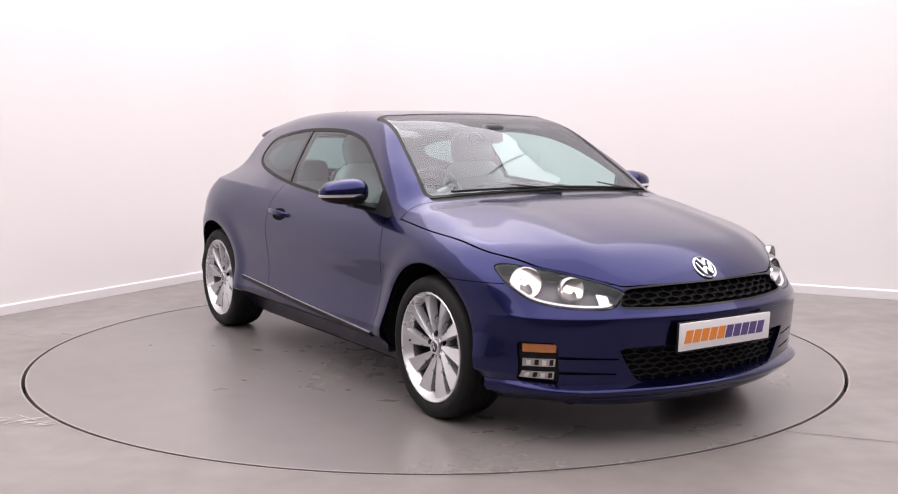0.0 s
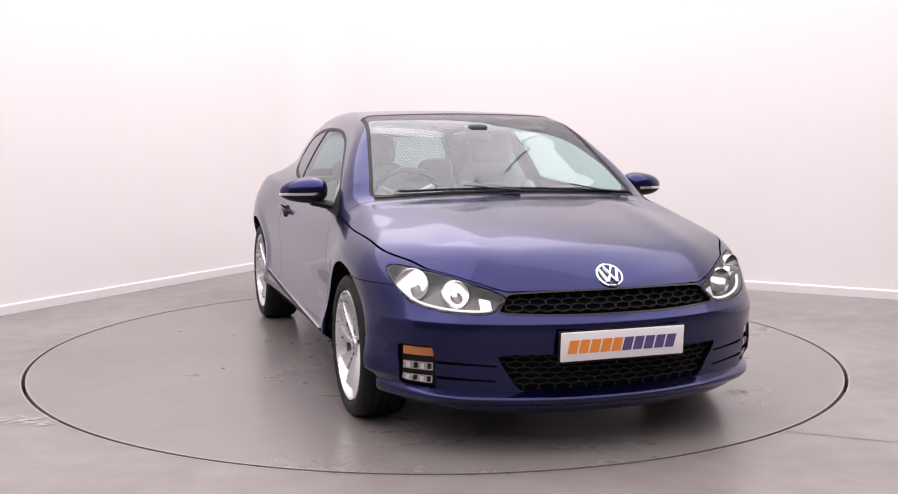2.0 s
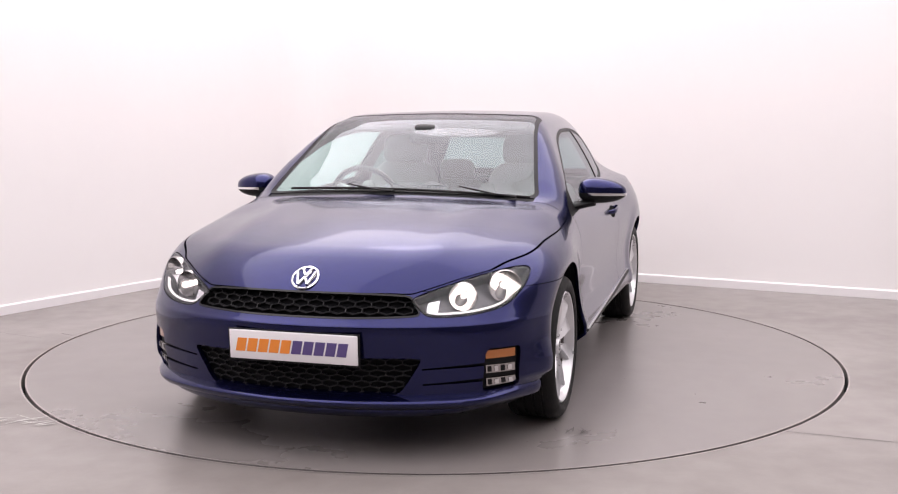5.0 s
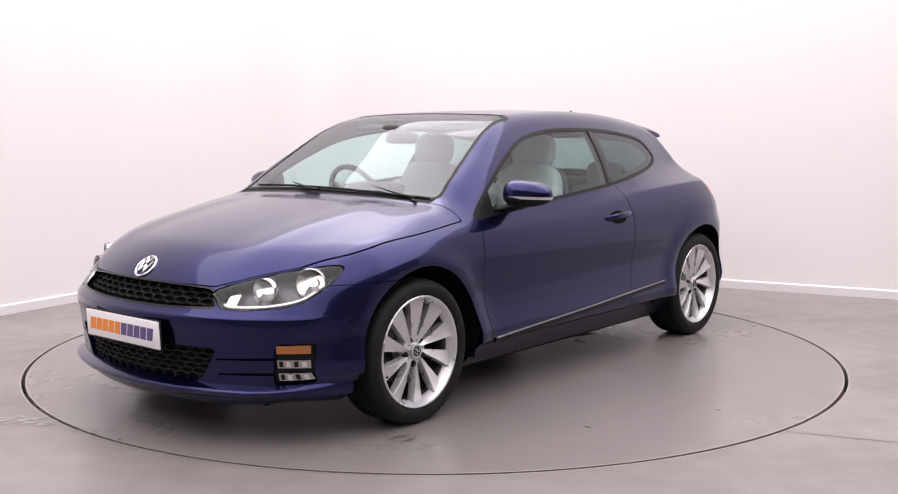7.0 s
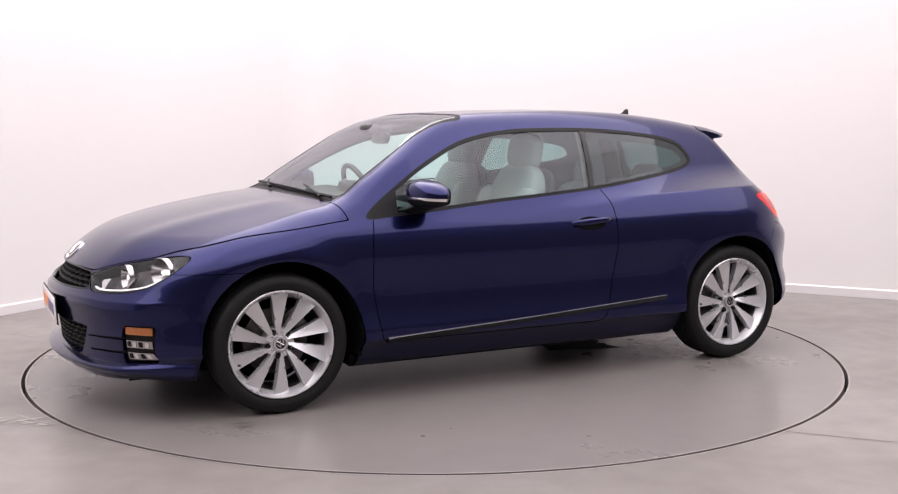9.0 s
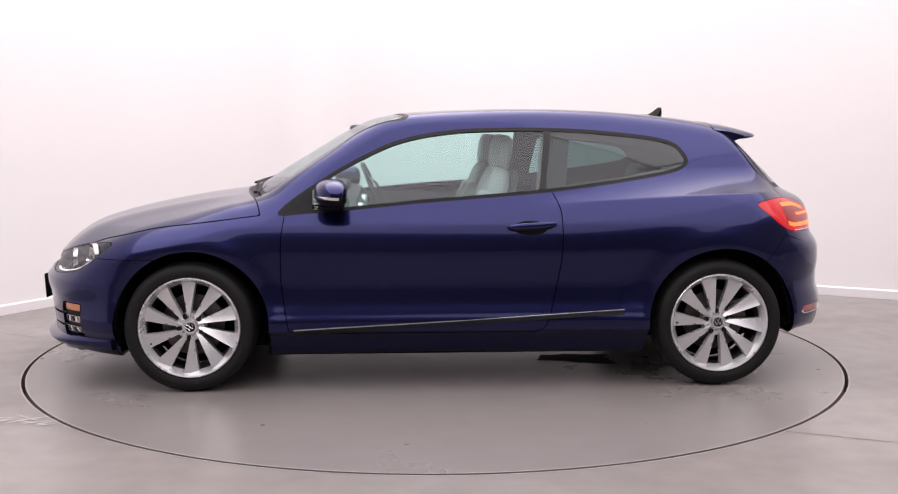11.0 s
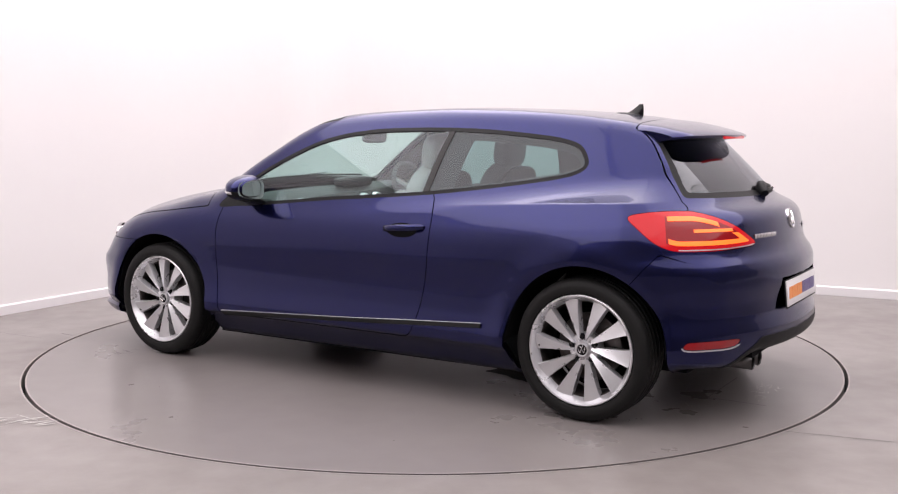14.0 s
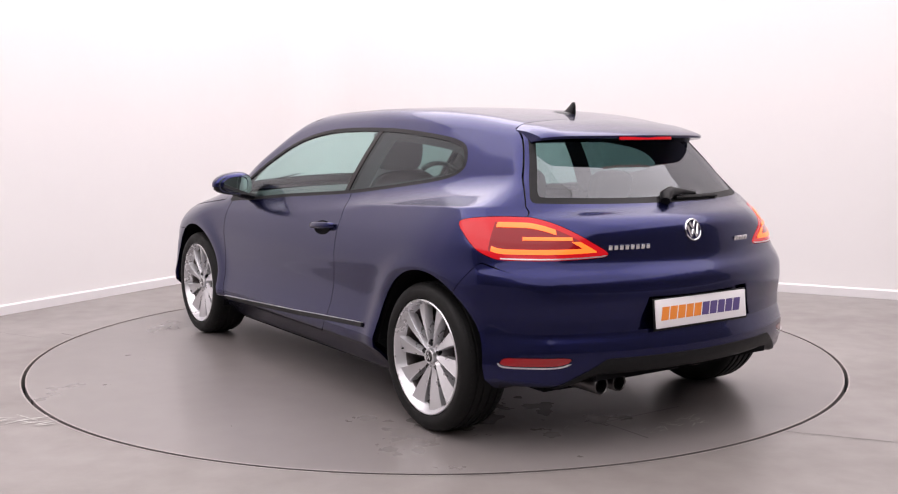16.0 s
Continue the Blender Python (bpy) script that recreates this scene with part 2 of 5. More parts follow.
def build_room():
    bm = bmesh.new()
    r0, steps = RING + 0.009, 256
    inner = [bm.verts.new((r0 * math.cos(2 * math.pi * i / steps), r0 * math.sin(2 * math.pi * i / steps), 0)) for i in range(steps)]
    mid = [bm.verts.new((3.2 * math.cos(2 * math.pi * i / steps), 3.2 * math.sin(2 * math.pi * i / steps), 0)) for i in range(steps)]
    outer = [bm.verts.new((22 * math.cos(2 * math.pi * i / steps), 22 * math.sin(2 * math.pi * i / steps), 0)) for i in range(steps)]
    low = [bm.verts.new((v.co.x, v.co.y, -0.08)) for v in inner]
    for a, b in ((low, inner), (inner, mid), (mid, outer)):
        for i in range(steps):
            j = (i + 1) % steps
            bm.faces.new((a[i], b[i], b[j], a[j]))
    floor = part("floor", bm, CONCRETE, None, smooth=False)
    tagged(floor, "grey sealed concrete studio floor with faint stains", "floor", kind="structure")
    bm = bmesh.new()
    disc_ring(bm, 0.5, RING + 0.3, -0.075, 128)
    part("pit", bm, PIT, floor, smooth=False)
    bm = bmesh.new()
    disc_ring(bm, RING + 0.0092, RING + 0.017, 0.0012)
    part("edge_strip", bm, EDGE_STEEL, floor, "pale worn edge round the turntable gap", smooth=False)
    # saw cuts and scuffs
    for k, (p, q, w) in enumerate((((1.46, -1.70), (1.86, -1.86), 0.006), ((-2.24, 0.38), (-2.33, 0.44), 0.014), ((-2.4, 0.30), (-3.0, 0.62), 0.005))):
        bm = bmesh.new()
        p, q = Vector((*p, 0.0022)), Vector((*q, 0.0022))
        n = Vector((-(q - p).y, (q - p).x, 0)).normalized() * w / 2
        prev = None
        for i in range(9):
            c = p.lerp(q, i / 8) + n * random.uniform(-0.6, 0.6)
            cur = (bm.verts.new(c + n * random.uniform(0.4, 1)), bm.verts.new(c - n * random.uniform(0.4, 1)))
            if prev:
                bm.faces.new((prev[0], prev[1], cur[1], cur[0]))
            prev = cur
        part("floor_joint", bm, STAIN, floor, smooth=False)
    rng = random.Random(5)
    bm = bmesh.new()
    for i in range(26):
        c = Vector((-1.86 + rng.gauss(0, 0.085), -1.53 + rng.gauss(0, 0.035), 0.0024 + 0.0001 * i))
        d = Vector((math.cos(rng.gauss(0.2, 0.5)), math.sin(rng.gauss(0.2, 0.4)), 0))
        n = Vector((-d.y, d.x, 0))
        le, wi = rng.uniform(0.02, 0.07), rng.uniform(0.002, 0.008)
        bm.faces.new([bm.verts.new(c + d * a * le + n * b * wi) for a, b in ((-1, -0.2), (0, -1), (1, -0.1), (0.7, 0.6), (-0.4, 0.9))])
    part("scuff", bm, SCUFF, floor, "chalky white scuff mark", smooth=False)

    # the two walls in view meet in a rounded corner
    rad, line = 0.45, [room(LONG_A, 0)]
    for i in range(25):
        t = math.pi / 2 * i / 24
        line.append(room(rad * (1 - math.sin(t)), rad * (1 - math.cos(t))))
    line.append(room(0, LONG_B))
    mid = len(line) // 2
    for name, path in (("wall_1", line[:mid + 1]), ("wall_2", line[mid:])):
        inward = []
        for i, p in enumerate(path):
            d = (path[min(i + 1, len(path) - 1)] - path[max(i - 1, 0)]).normalized()
            n = Vector((-d.y, d.x, 0))
            inward.append(n if (room(4, 4) - p).dot(n) > 0 else -n)
        verts, faces, norms = [], [], []
        for p, n in zip(path, inward):
            verts += [p, p + Vector((0, 0, ROOM_H)), p - n * 0.15 + Vector((0, 0, ROOM_H)), p - n * 0.15]
        for i in range(len(path) - 1):
            for k in range(4):
                faces.append((4 * i + k, 4 * i + (k + 1) % 4, 4 * i + 4 + (k + 1) % 4, 4 * i + 4 + k))
        w = link_mesh(name, verts, faces, WALL, smooth=True)
        w.data.set_sharp_from_angle(angle=radians(40))
        tagged(w, "plain white painted studio wall with a rounded corner", "wall", kind="structure")
        prof = ((0.001, 0.001), (0.016, 0.001), (0.016, 0.062), (0.010, 0.071), (0.001, 0.072))
        verts, faces = [], []
        for p, n in zip(path, inward):
            verts += [p + n * y + Vector((0, 0, z)) for y, z in prof]
        for i in range(len(path) - 1):
            for k in range(5):
                faces.append((5 * i + k, 5 * i + (k + 1) % 5, 5 * i + 5 + (k + 1) % 5, 5 * i + 5 + k))
        s = link_mesh("baseboard", verts, faces, SKIRT)
        s.data.set_sharp_from_angle(angle=radians(30))
        tagged(s, "white glossy skirting board along the wall", "baseboard", kind="structure")
    # two walls added out of view, dark to shape what the car reflects
    for name, o, d, length, sgn in (("unseen_wall_3", room(-0.15, LONG_B), DIR_A, LONG_A + 0.3, -1), ("unseen_wall_4", room(LONG_A, 0), DIR_B, LONG_B, 1)):
        n = Vector((d.y, -d.x, 0)) * sgn      # points out of the room
        if (o + d * length / 2 + n * 0.1 - room(LONG_A / 2, LONG_B / 2)).length < (o + d * length / 2 - n * 0.1 - room(LONG_A / 2, LONG_B / 2)).length:
            n = -n
        bm = bmesh.new()
        vs = []
        for z in (0, ROOM_H):
            vs.append([bm.verts.new(p + Vector((0, 0, z))) for p in (o, o + d * length, o + d * length + n * 0.15, o + n * 0.15)])
        for i in range(4):
            bm.faces.new((vs[0][i], vs[0][(i + 1) % 4], vs[1][(i + 1) % 4], vs[1][i]))
        bm.faces.new(vs[0]), bm.faces.new(vs[1])
        tagged(part(name, bm, UNSEEN_WALL, None, smooth=False), "unseen wall, added dark to deepen the car's reflections", "wall", kind="structure")
        # skirting along the added walls
        bm = bmesh.new()
        prof = ((0, 0), (0.016, 0), (0.016, 0.062), (0.010, 0.071), (0, 0.072))
        r = [[bm.verts.new(o + d * s - n * (y + 0.001) + Vector((0, 0, z + 0.001))) for y, z in prof] for s in (0.16, length - 0.16)]
        for i in range(5):
            bm.faces.new((r[0][i], r[0][(i + 1) % 5], r[1][(i + 1) % 5], r[1][i]))
        tagged(part("baseboard", bm, SKIRT, None, smooth=False), "white glossy skirting board along the wall", "baseboard", kind="structure")
    bm = bmesh.new()
    box(bm, (LONG_B + 0.4, LONG_A + 0.4, 0.1), room(LONG_A / 2, LONG_B / 2, ROOM_H + 0.05), Matrix.Rotation(math.atan2(DIR_B.y, DIR_B.x), 3, "Z"))
    tagged(part("ceiling", bm, CEIL, None, smooth=False), "white studio ceiling with softbox lights", "ceiling", kind="structure")


build_room()

AXIS = Vector((0.063, -0.079, 0))     # the turntable's axis in the car's own space


def build_turntable():
    root = new("turntable")
    tagged(root, "round grey motorised car turntable flush with the floor", "turntable")
    bm = bmesh.new()
    steps, r = 256, RING - 0.009
    top = [bm.verts.new((r * math.cos(2 * math.pi * i / steps), r * math.sin(2 * math.pi * i / steps), 0)) for i in range(steps)]
    low = [bm.verts.new((v.co.x, v.co.y, -0.05)) for v in top]
    bm.faces.new(top)
    for i in range(steps):
        bm.faces.new((top[i], low[i], low[(i + 1) % steps], top[(i + 1) % steps]))
    part("deck", bm, DISC, root, smooth=False)
    bm = bmesh.new()
    disc_ring(bm, r - 0.008, r - 0.0002, 0.0012)
    part("rim_edge", bm, EDGE_STEEL, root, "pale worn metal edge", smooth=False)
    blotch("black_patch", -0.77, 0.33, 0.20, 0.11, PIT, root, "uneven black patch", 4, turn=2.9)
    scratches("scratch_marks", -1.89, 0.05, 0.05, 0.17, 30, 1.5, SCUFF, root, "pale scratches in the coating", 8)
    scratches("chip_marks", -1.68, 0.46, 0.03, 0.02, 4, 1.6, SCUFF, root, "pale chips in the coating", 9)
    # two edges of an access plate let into the deck
    for p, q in (((-1.697, -0.20), (-1.695, 0.268)), ((-1.695, 0.268), (-1.967, 0.272))):
        bm = bmesh.new()
        p, q = Vector((*p, 0.0015)), Vector((*q, 0.0015))
        n = Vector((-(q - p).y, (q - p).x, 0)).normalized() * 0.003
        bm.faces.new([bm.verts.new(v) for v in (p + n, p - n, q - n, q + n)])
        part("access_plate_seam", bm, STAIN, root, "dark seam of an access plate", smooth=False)
    scratches("tyre_mark", 1.425, 1.03, 0.03, 0.07, 12, 0.3, STAIN, root, "dark tyre scuff", 3)
    return root


turntable = build_turntable()

# ---- the car: its skin is one smooth solid, cut into panels ----
def smooth_curve(knots):
    """A monotone cubic through (position, value) knots."""
    k = sorted(knots)
    x, y = np.array([a for a, _ in k], float), np.array([b for _, b in k], float)
    h, d = np.diff(x), np.diff(y) / np.diff(x)
    m = np.zeros(len(x))
    m[0], m[-1] = d[0], d[-1]
    for i in range(1, len(x) - 1):
        if d[i - 1] * d[i] > 0:
            w1, w2 = 2 * h[i] + h[i - 1], h[i] + 2 * h[i - 1]
            m[i] = (w1 + w2) / (w1 / d[i - 1] + w2 / d[i])

    def f(q):
        q = np.asarray(q, float)
        i = np.clip(np.searchsorted(x, q) - 1, 0, len(h) - 1)
        t = (np.clip(q, x[0], x[-1]) - x[i]) / h[i]
        r = (2 * t**3 - 3 * t**2 + 1) * y[i] + (t**3 - 2 * t**2 + t) * h[i] * m[i] + (3 * t**2 - 2 * t**3) * y[i + 1] + (t**3 - t**2) * h[i] * m[i + 1]
        return r + np.where(q < x[0], (q - x[0]) * m[0], 0) + np.where(q > x[-1], (q - x[-1]) * m[-1], 0)
    return f


def smax(a, b, k):
    h = np.maximum(k - np.abs(a - b), 0) / k
    return np.maximum(a, b) + h * h * k * 0.25


def step(a, b, v):
    t = np.clip((v - a) / (b - a), 0, 1)
    return t * t * (3 - 2 * t)


WHEEL_X, WHEEL_Z, ARCH = 1.289, 0.314, 0.370
top_line = smooth_curve(((2.30, 0.50), (2.18, 0.600), (2.10, 0.664), (2.03, 0.715), (1.92, 0.773), (1.72, 0.836), (1.48, 0.888), (1.25, 0.925), (1.12, 0.942), (1.04, 0.968),
                         (0.912, 1.048), (0.713, 1.168), (0.516, 1.281), (0.40, 1.326), (0.26, 1.350), (-0.06, 1.367), (-0.38, 1.374), (-0.70, 1.366),
                         (-1.02, 1.346), (-1.33, 1.311), (-1.45, 1.286), (-1.52, 1.252), (-1.60, 1.180), (-1.72, 1.060), (-1.83, 0.952), (-1.90, 0.925), (-2.10, 0.85)))
nose_line = smooth_curve(((0.05, 1.92), (0.12, 2.05), (0.165, 2.105), (0.21, 2.126), (0.30, 2.132), (0.36, 2.140), (0.44, 2.151), (0.50, 2.163), (0.518, 2.163),
                          (0.535, 2.150), (0.57, 2.125), (0.64, 2.09), (0.70, 2.05), (0.80, 1.96)))
tail_line = smooth_curve(((0.10, -1.80), (0.17, -1.93), (0.24, -2.00), (0.30, -2.008), (0.36, -2.022), (0.40, -2.022), (0.43, -2.015), (0.475, -2.001), (0.52, -2.000), (0.60, -2.008), (0.655, -2.006), (0.69, -1.993), (0.725, -1.968), (0.75, -1.957), (0.80, -1.948),
                          (0.86, -1.935), (0.905, -1.915), (0.935, -1.87), (0.95, -1.845), (1.06, -1.725), (1.3, -1.46)))
low_side = smooth_curve(((0.10, 0.74), (0.17, 0.794), (0.22, 0.832), (0.27, 0.876), (0.303, 0.910), (0.335, 0.911), (0.38, 0.900), (0.44, 0.886), (0.52, 0.880), (0.60, 0.884), (0.67, 0.888), (0.73, 0.882), (0.79, 0.868), (0.85, 0.843), (0.95, 0.79), (1.1, 0.69)))
plan_side = smooth_curve(((-2.1, -0.10), (-1.8, -0.032), (-1.29, 0.012), (-0.8, 0.006), (0.0, -0.003), (0.8, 0.0), (1.29, 0.008), (1.6, -0.004), (1.9, -0.04), (2.2, -0.09)))
belt_line = smooth_curve(((-2.0, 0.985), (-1.6, 0.972), (-1.2, 0.958), (-0.66, 0.930), (0.0, 0.892), (0.5, 0.868), (0.9, 0.85), (1.6, 0.84)))
cabin_taper = smooth_curve(((-2.0, 0.20), (-1.6, 0.165), (-1.4, 0.14), (-1.19, 0.108), (-0.8, 0.052), (-0.3, 0.010), (0.1, 0.0), (1.0, -0.005)))


def solid(x, y, z):
    """Below zero inside the body, above zero outside."""
    ay = np.abs(y)
    low = low_side(z) + plan_side(x)
    for wx in (WHEEL_X, -WHEEL_X):
        r = np.hypot(x - wx, z - WHEEL_Z)
        low = low + 0.013 * np.exp(-((r - 0.388) / 0.07) ** 2) * step(0.16, 0.3, z)
    # haunch over the rear wheel
    low = low + 0.022 * np.exp(-((x + 1.30) / 0.50) ** 2) * np.exp(-((z - 0.84) / 0.14) ** 2)
    low = low + 0.006 * np.exp(-((x - 1.35) / 0.40) ** 2) * np.exp(-((z - 0.76) / 0.10) ** 2)
    d = np.maximum(z - 0.93, -0.2)
    up = 0.800 - 0.40 * d - 0.50 * d * d - cabin_taper(x)
    b = belt_line(x)
    half = 0.035 + 0.035 * step(-0.9, 0.2, x)
    s = step(b - half, b + half, z)
    # behind the door the shoulder breaks along a crisp crease
    t = np.clip((z - (b - 0.020)) / 0.13, 0, 1)
    crease = step(-0.45, -0.75, x) * step(-1.75, -1.55, x)
    s = s * (1 - crease) + (1 - (1 - t) ** 2) * crease
    side = ay - (low * (1 - s) + up * s)
    wf, wr = step(-0.2, 0.5, x), step(-0.6, -1.3, x)
    top = top_line(x + ((0.20 + 0.14 * step(1.0, 1.35, x)) * wf - 0.36 * wr) * y * y) - (0.055 + 0.02 * step(0.9, 1.4, x)) * y * y
    # bonnet: raised centre between two soft ridges
    top = top + 0.010 * np.exp(-((ay - 0.47) / 0.10) ** 2) * step(1.0, 1.3, x) * step(2.12, 1.7, x)
    front = x - (nose_line(z) - 0.37 * y * y - 0.10 * ay**4)
    back = (tail_line(z) + 0.30 * y * y + 0.10 * ay**4) - x
    f = smax(side, z - top, 0.11 - 0.05 * step(0.92, 1.10, z))
    f = smax(f, front, 0.10 + 0.10 * step(0.45, 0.75, ay))
    f = smax(f, back, 0.05 + 0.16 * step(0.45, 0.75, ay))
    return smax(f, 0.150 + (0.110 + 0.048 * step(0.64, 0.46, ay)) * step(-1.52, -1.72, x) + 0.03 * step(1.6, 1.9, x) * step(0.4, 0.8, ay) - z, 0.045)


def skin():
    """The body's surface as one dense sheet: points, normals, triangles."""
    spine_z, xr, xf = 0.5, -1.15, 1.25
    rear = np.radians(np.linspace(-89.9, 0, 92)[:-1])
    mid = np.linspace(xr, xf, 200)
    frontc = np.radians(np.linspace(0, 89.9, 220)[1:])
    ox = np.concatenate([np.full(len(rear), xr), mid, np.full(len(frontc), xf)])
    ps = np.concatenate([rear, np.zeros(len(mid)), frontc])
    phi = np.radians(np.concatenate([np.linspace(-180, -122, 56)[:-1], np.linspace(-122, 122, 480), np.linspace(122, 180, 56)[1:]]))
    OX, PH = np.meshgrid(ox, phi, indexing="ij")
    PS = np.meshgrid(ps, phi, indexing="ij")[0]
    dx, dy, dz = np.sin(PS), np.cos(PS) * np.sin(PH), np.cos(PS) * np.cos(PH)
    lo, hi = np.full(OX.shape, 0.05), np.full(OX.shape, 1.6)
    for _ in range(26):
        m = (lo + hi) / 2
        out = solid(OX + dx * m, dy * m, spine_z + dz * m) > 0
        hi, lo = np.where(out, m, hi), np.where(out, lo, m)
    m = (lo + hi) / 2
    P = np.stack([OX + dx * m, dy * m, spine_z + dz * m], -1).reshape(-1, 3)
    e = 0.004
    G = np.stack([solid(*(P + np.eye(3)[k] * e).T) - solid(*(P - np.eye(3)[k] * e).T) for k in range(3)], 1)
    N = G / np.linalg.norm(G, axis=1, keepdims=True)
    a, b = OX.shape
    i = np.arange(a * b).reshape(a, b)
    q = np.stack([i[:-1, :-1], i[1:, :-1], i[1:, 1:], i[:-1, 1:]], -1).reshape(-1, 4)
    T = np.concatenate([q[:, [0, 1, 2]], q[:, [0, 2, 3]]])
    # outward winding
    n = np.cross(P[T[:, 1]] - P[T[:, 0]], P[T[:, 2]] - P[T[:, 0]])
    bad = (n * N[T[:, 0]]).sum(1) < 0
    T[bad] = T[bad][:, ::-1]
    return P, N, T


def keep(sheet, field):
    """The part of a sheet where field(points) is below zero, cut cleanly along its edge."""
    P, N, T = sheet
    if len(T) == 0:
        return sheet
    s = field(P)
    s = np.where(np.abs(s) < 1e-7, 1e-7, s)
    ins = s < 0
    cnt = ins[T].sum(1)
    out = [T[cnt == 3]]
    newP, newN, key = [P], [N], {}
    base = len(P)
    ea, eb = [], []

    def cut(a, b):
        k = (a, b) if a < b else (b, a)
        if k not in key:
            key[k] = base + len(ea)
            ea.append(k[0]), eb.append(k[1])
        return key[k]
    extra = []
    for tri in T[cnt == 1]:
        k = int(np.argmax(ins[tri]))
        a, b, c = int(tri[k]), int(tri[(k + 1) % 3]), int(tri[(k + 2) % 3])
        extra.append((a, cut(a, b), cut(a, c)))
    for tri in T[cnt == 2]:
        k = int(np.argmin(ins[tri]))
        a, b, c = int(tri[k]), int(tri[(k + 1) % 3]), int(tri[(k + 2) % 3])
        p, q = cut(a, b), cut(a, c)
        extra.append((p, b, c)), extra.append((p, c, q))
    if extra:
        out.append(np.array(extra))
    if ea:
        ea, eb = np.array(ea), np.array(eb)
        t = (s[ea] / (s[ea] - s[eb]))[:, None]
        newP.append(P[ea] * (1 - t) + P[eb] * t)
        n = N[ea] * (1 - t) + N[eb] * t
        newN.append(n / np.linalg.norm(n, axis=1, keepdims=True))
    P2, N2, T2 = np.concatenate(newP), np.concatenate(newN), np.concatenate(out).astype(int)
    used, inv = np.unique(T2, return_inverse=True)
    return P2[used], N2[used], inv.reshape(-1, 3)


def minus(sheet, field):
    return keep(sheet, lambda p: -field(p))


def joined(sheets):
    P, N, T, o = [], [], [], 0
    for p, n, t in sheets:
        P.append(p), N.append(n), T.append(t + o)
        o += len(p)
    return np.concatenate(P), np.concatenate(N), np.concatenate(T)


def moved(sheet, d):
    return sheet[0] + sheet[1] * d, sheet[1], sheet[2]


def panel(name, sheet, material, parent, depth=0.016, label="", offset=0.0):
    """A sheet as a panel with turned-in edges."""
    P, N, T = sheet
    if len(T) == 0:
        return None
    P = P + N * offset
    e = np.concatenate([T[:, [0, 1]], T[:, [1, 2]], T[:, [2, 0]]])
    k = np.sort(e, 1)
    _, first, count = np.unique(k, axis=0, return_index=True, return_counts=True)
    rim = e[first[count == 1]]
    verts, norms, faces = [P], [N], [tuple(t) for t in T]
    if depth and len(rim):
        a, b = rim[:, 0], rim[:, 1]
        side = np.cross(P[b] - P[a], N[a])
        ln = np.linalg.norm(side, axis=1, keepdims=True)
        side = side / np.maximum(ln, 1e-9)
        o, m = len(P), len(rim)
        verts += [P[a], P[b], P[b] - N[b] * depth, P[a] - N[a] * depth]
        norms += [side] * 4
        faces += [(o + 3 * m + i, o + 2 * m + i, o + m + i, o + i) for i in range(m)]
    return link_mesh(name, np.concatenate(verts), faces, material, parent, label, np.concatenate(norms))


def spline(points, per=8):
    """A closed smooth outline."""
    p = np.array(points, float)
    t = np.linspace(0, 1, per, endpoint=False)[:, None]
    a, b, c, d = np.roll(p, 1, 0), p, np.roll(p, -1, 0), np.roll(p, -2, 0)
    return np.concatenate([0.5 * (2 * b[i] + (c[i] - a[i]) * t + (2 * a[i] - 5 * b[i] + 4 * c[i] - d[i]) * t**2 + (3 * b[i] - a[i] - 3 * c[i] + d[i]) * t**3) for i in range(len(p))])


def outline_field(outline, uv, where, far=1.0):
    """Signed distance to a closed outline in the two coordinates that uv gives, where it applies."""
    o = np.array(outline, float)
    lo, hi = o.min(0) - 0.12, o.max(0) + 0.12

    def f(P):
        u = uv(P)
        r = np.full(len(P), far)
        on = where(P) & (u > lo).all(1) & (u < hi).all(1)
        q = u[on]
        best, inside = np.full(len(q), 1e9), np.zeros(len(q), bool)
        for a, b in zip(o, np.roll(o, -1, 0)):
            ab = b - a
            L = (ab * ab).sum()
            if L < 1e-12:
                continue
            t = np.clip(((q - a) @ ab) / L, 0, 1)
            best = np.minimum(best, ((q - a - t[:, None] * ab) ** 2).sum(1))
            cross = (a[1] > q[:, 1]) != (b[1] > q[:, 1])
            with np.errstate(divide="ignore", invalid="ignore"):
                xi = a[0] + (q[:, 1] - a[1]) / (b[1] - a[1]) * ab[0]
            inside ^= cross & (q[:, 0] < xi)
        r[on] = np.sqrt(best) * np.where(inside, -1, 1)
        return r
    return f


def grown(field, d):
    return lambda P: field(P) - d


def side_uv(P):
    return P[:, [0, 2]]


def end_uv(P):
    return np.stack([np.abs(P[:, 1]), P[:, 2]], 1)


def corner_uv(P):
    """Way round the tail's corner, and height."""
    return np.stack([np.arctan2(np.abs(P[:, 1]) - 0.45, -(P[:, 0] + 1.45)) * -0.40 + 0.40 * math.pi / 2, P[:, 2]], 1)


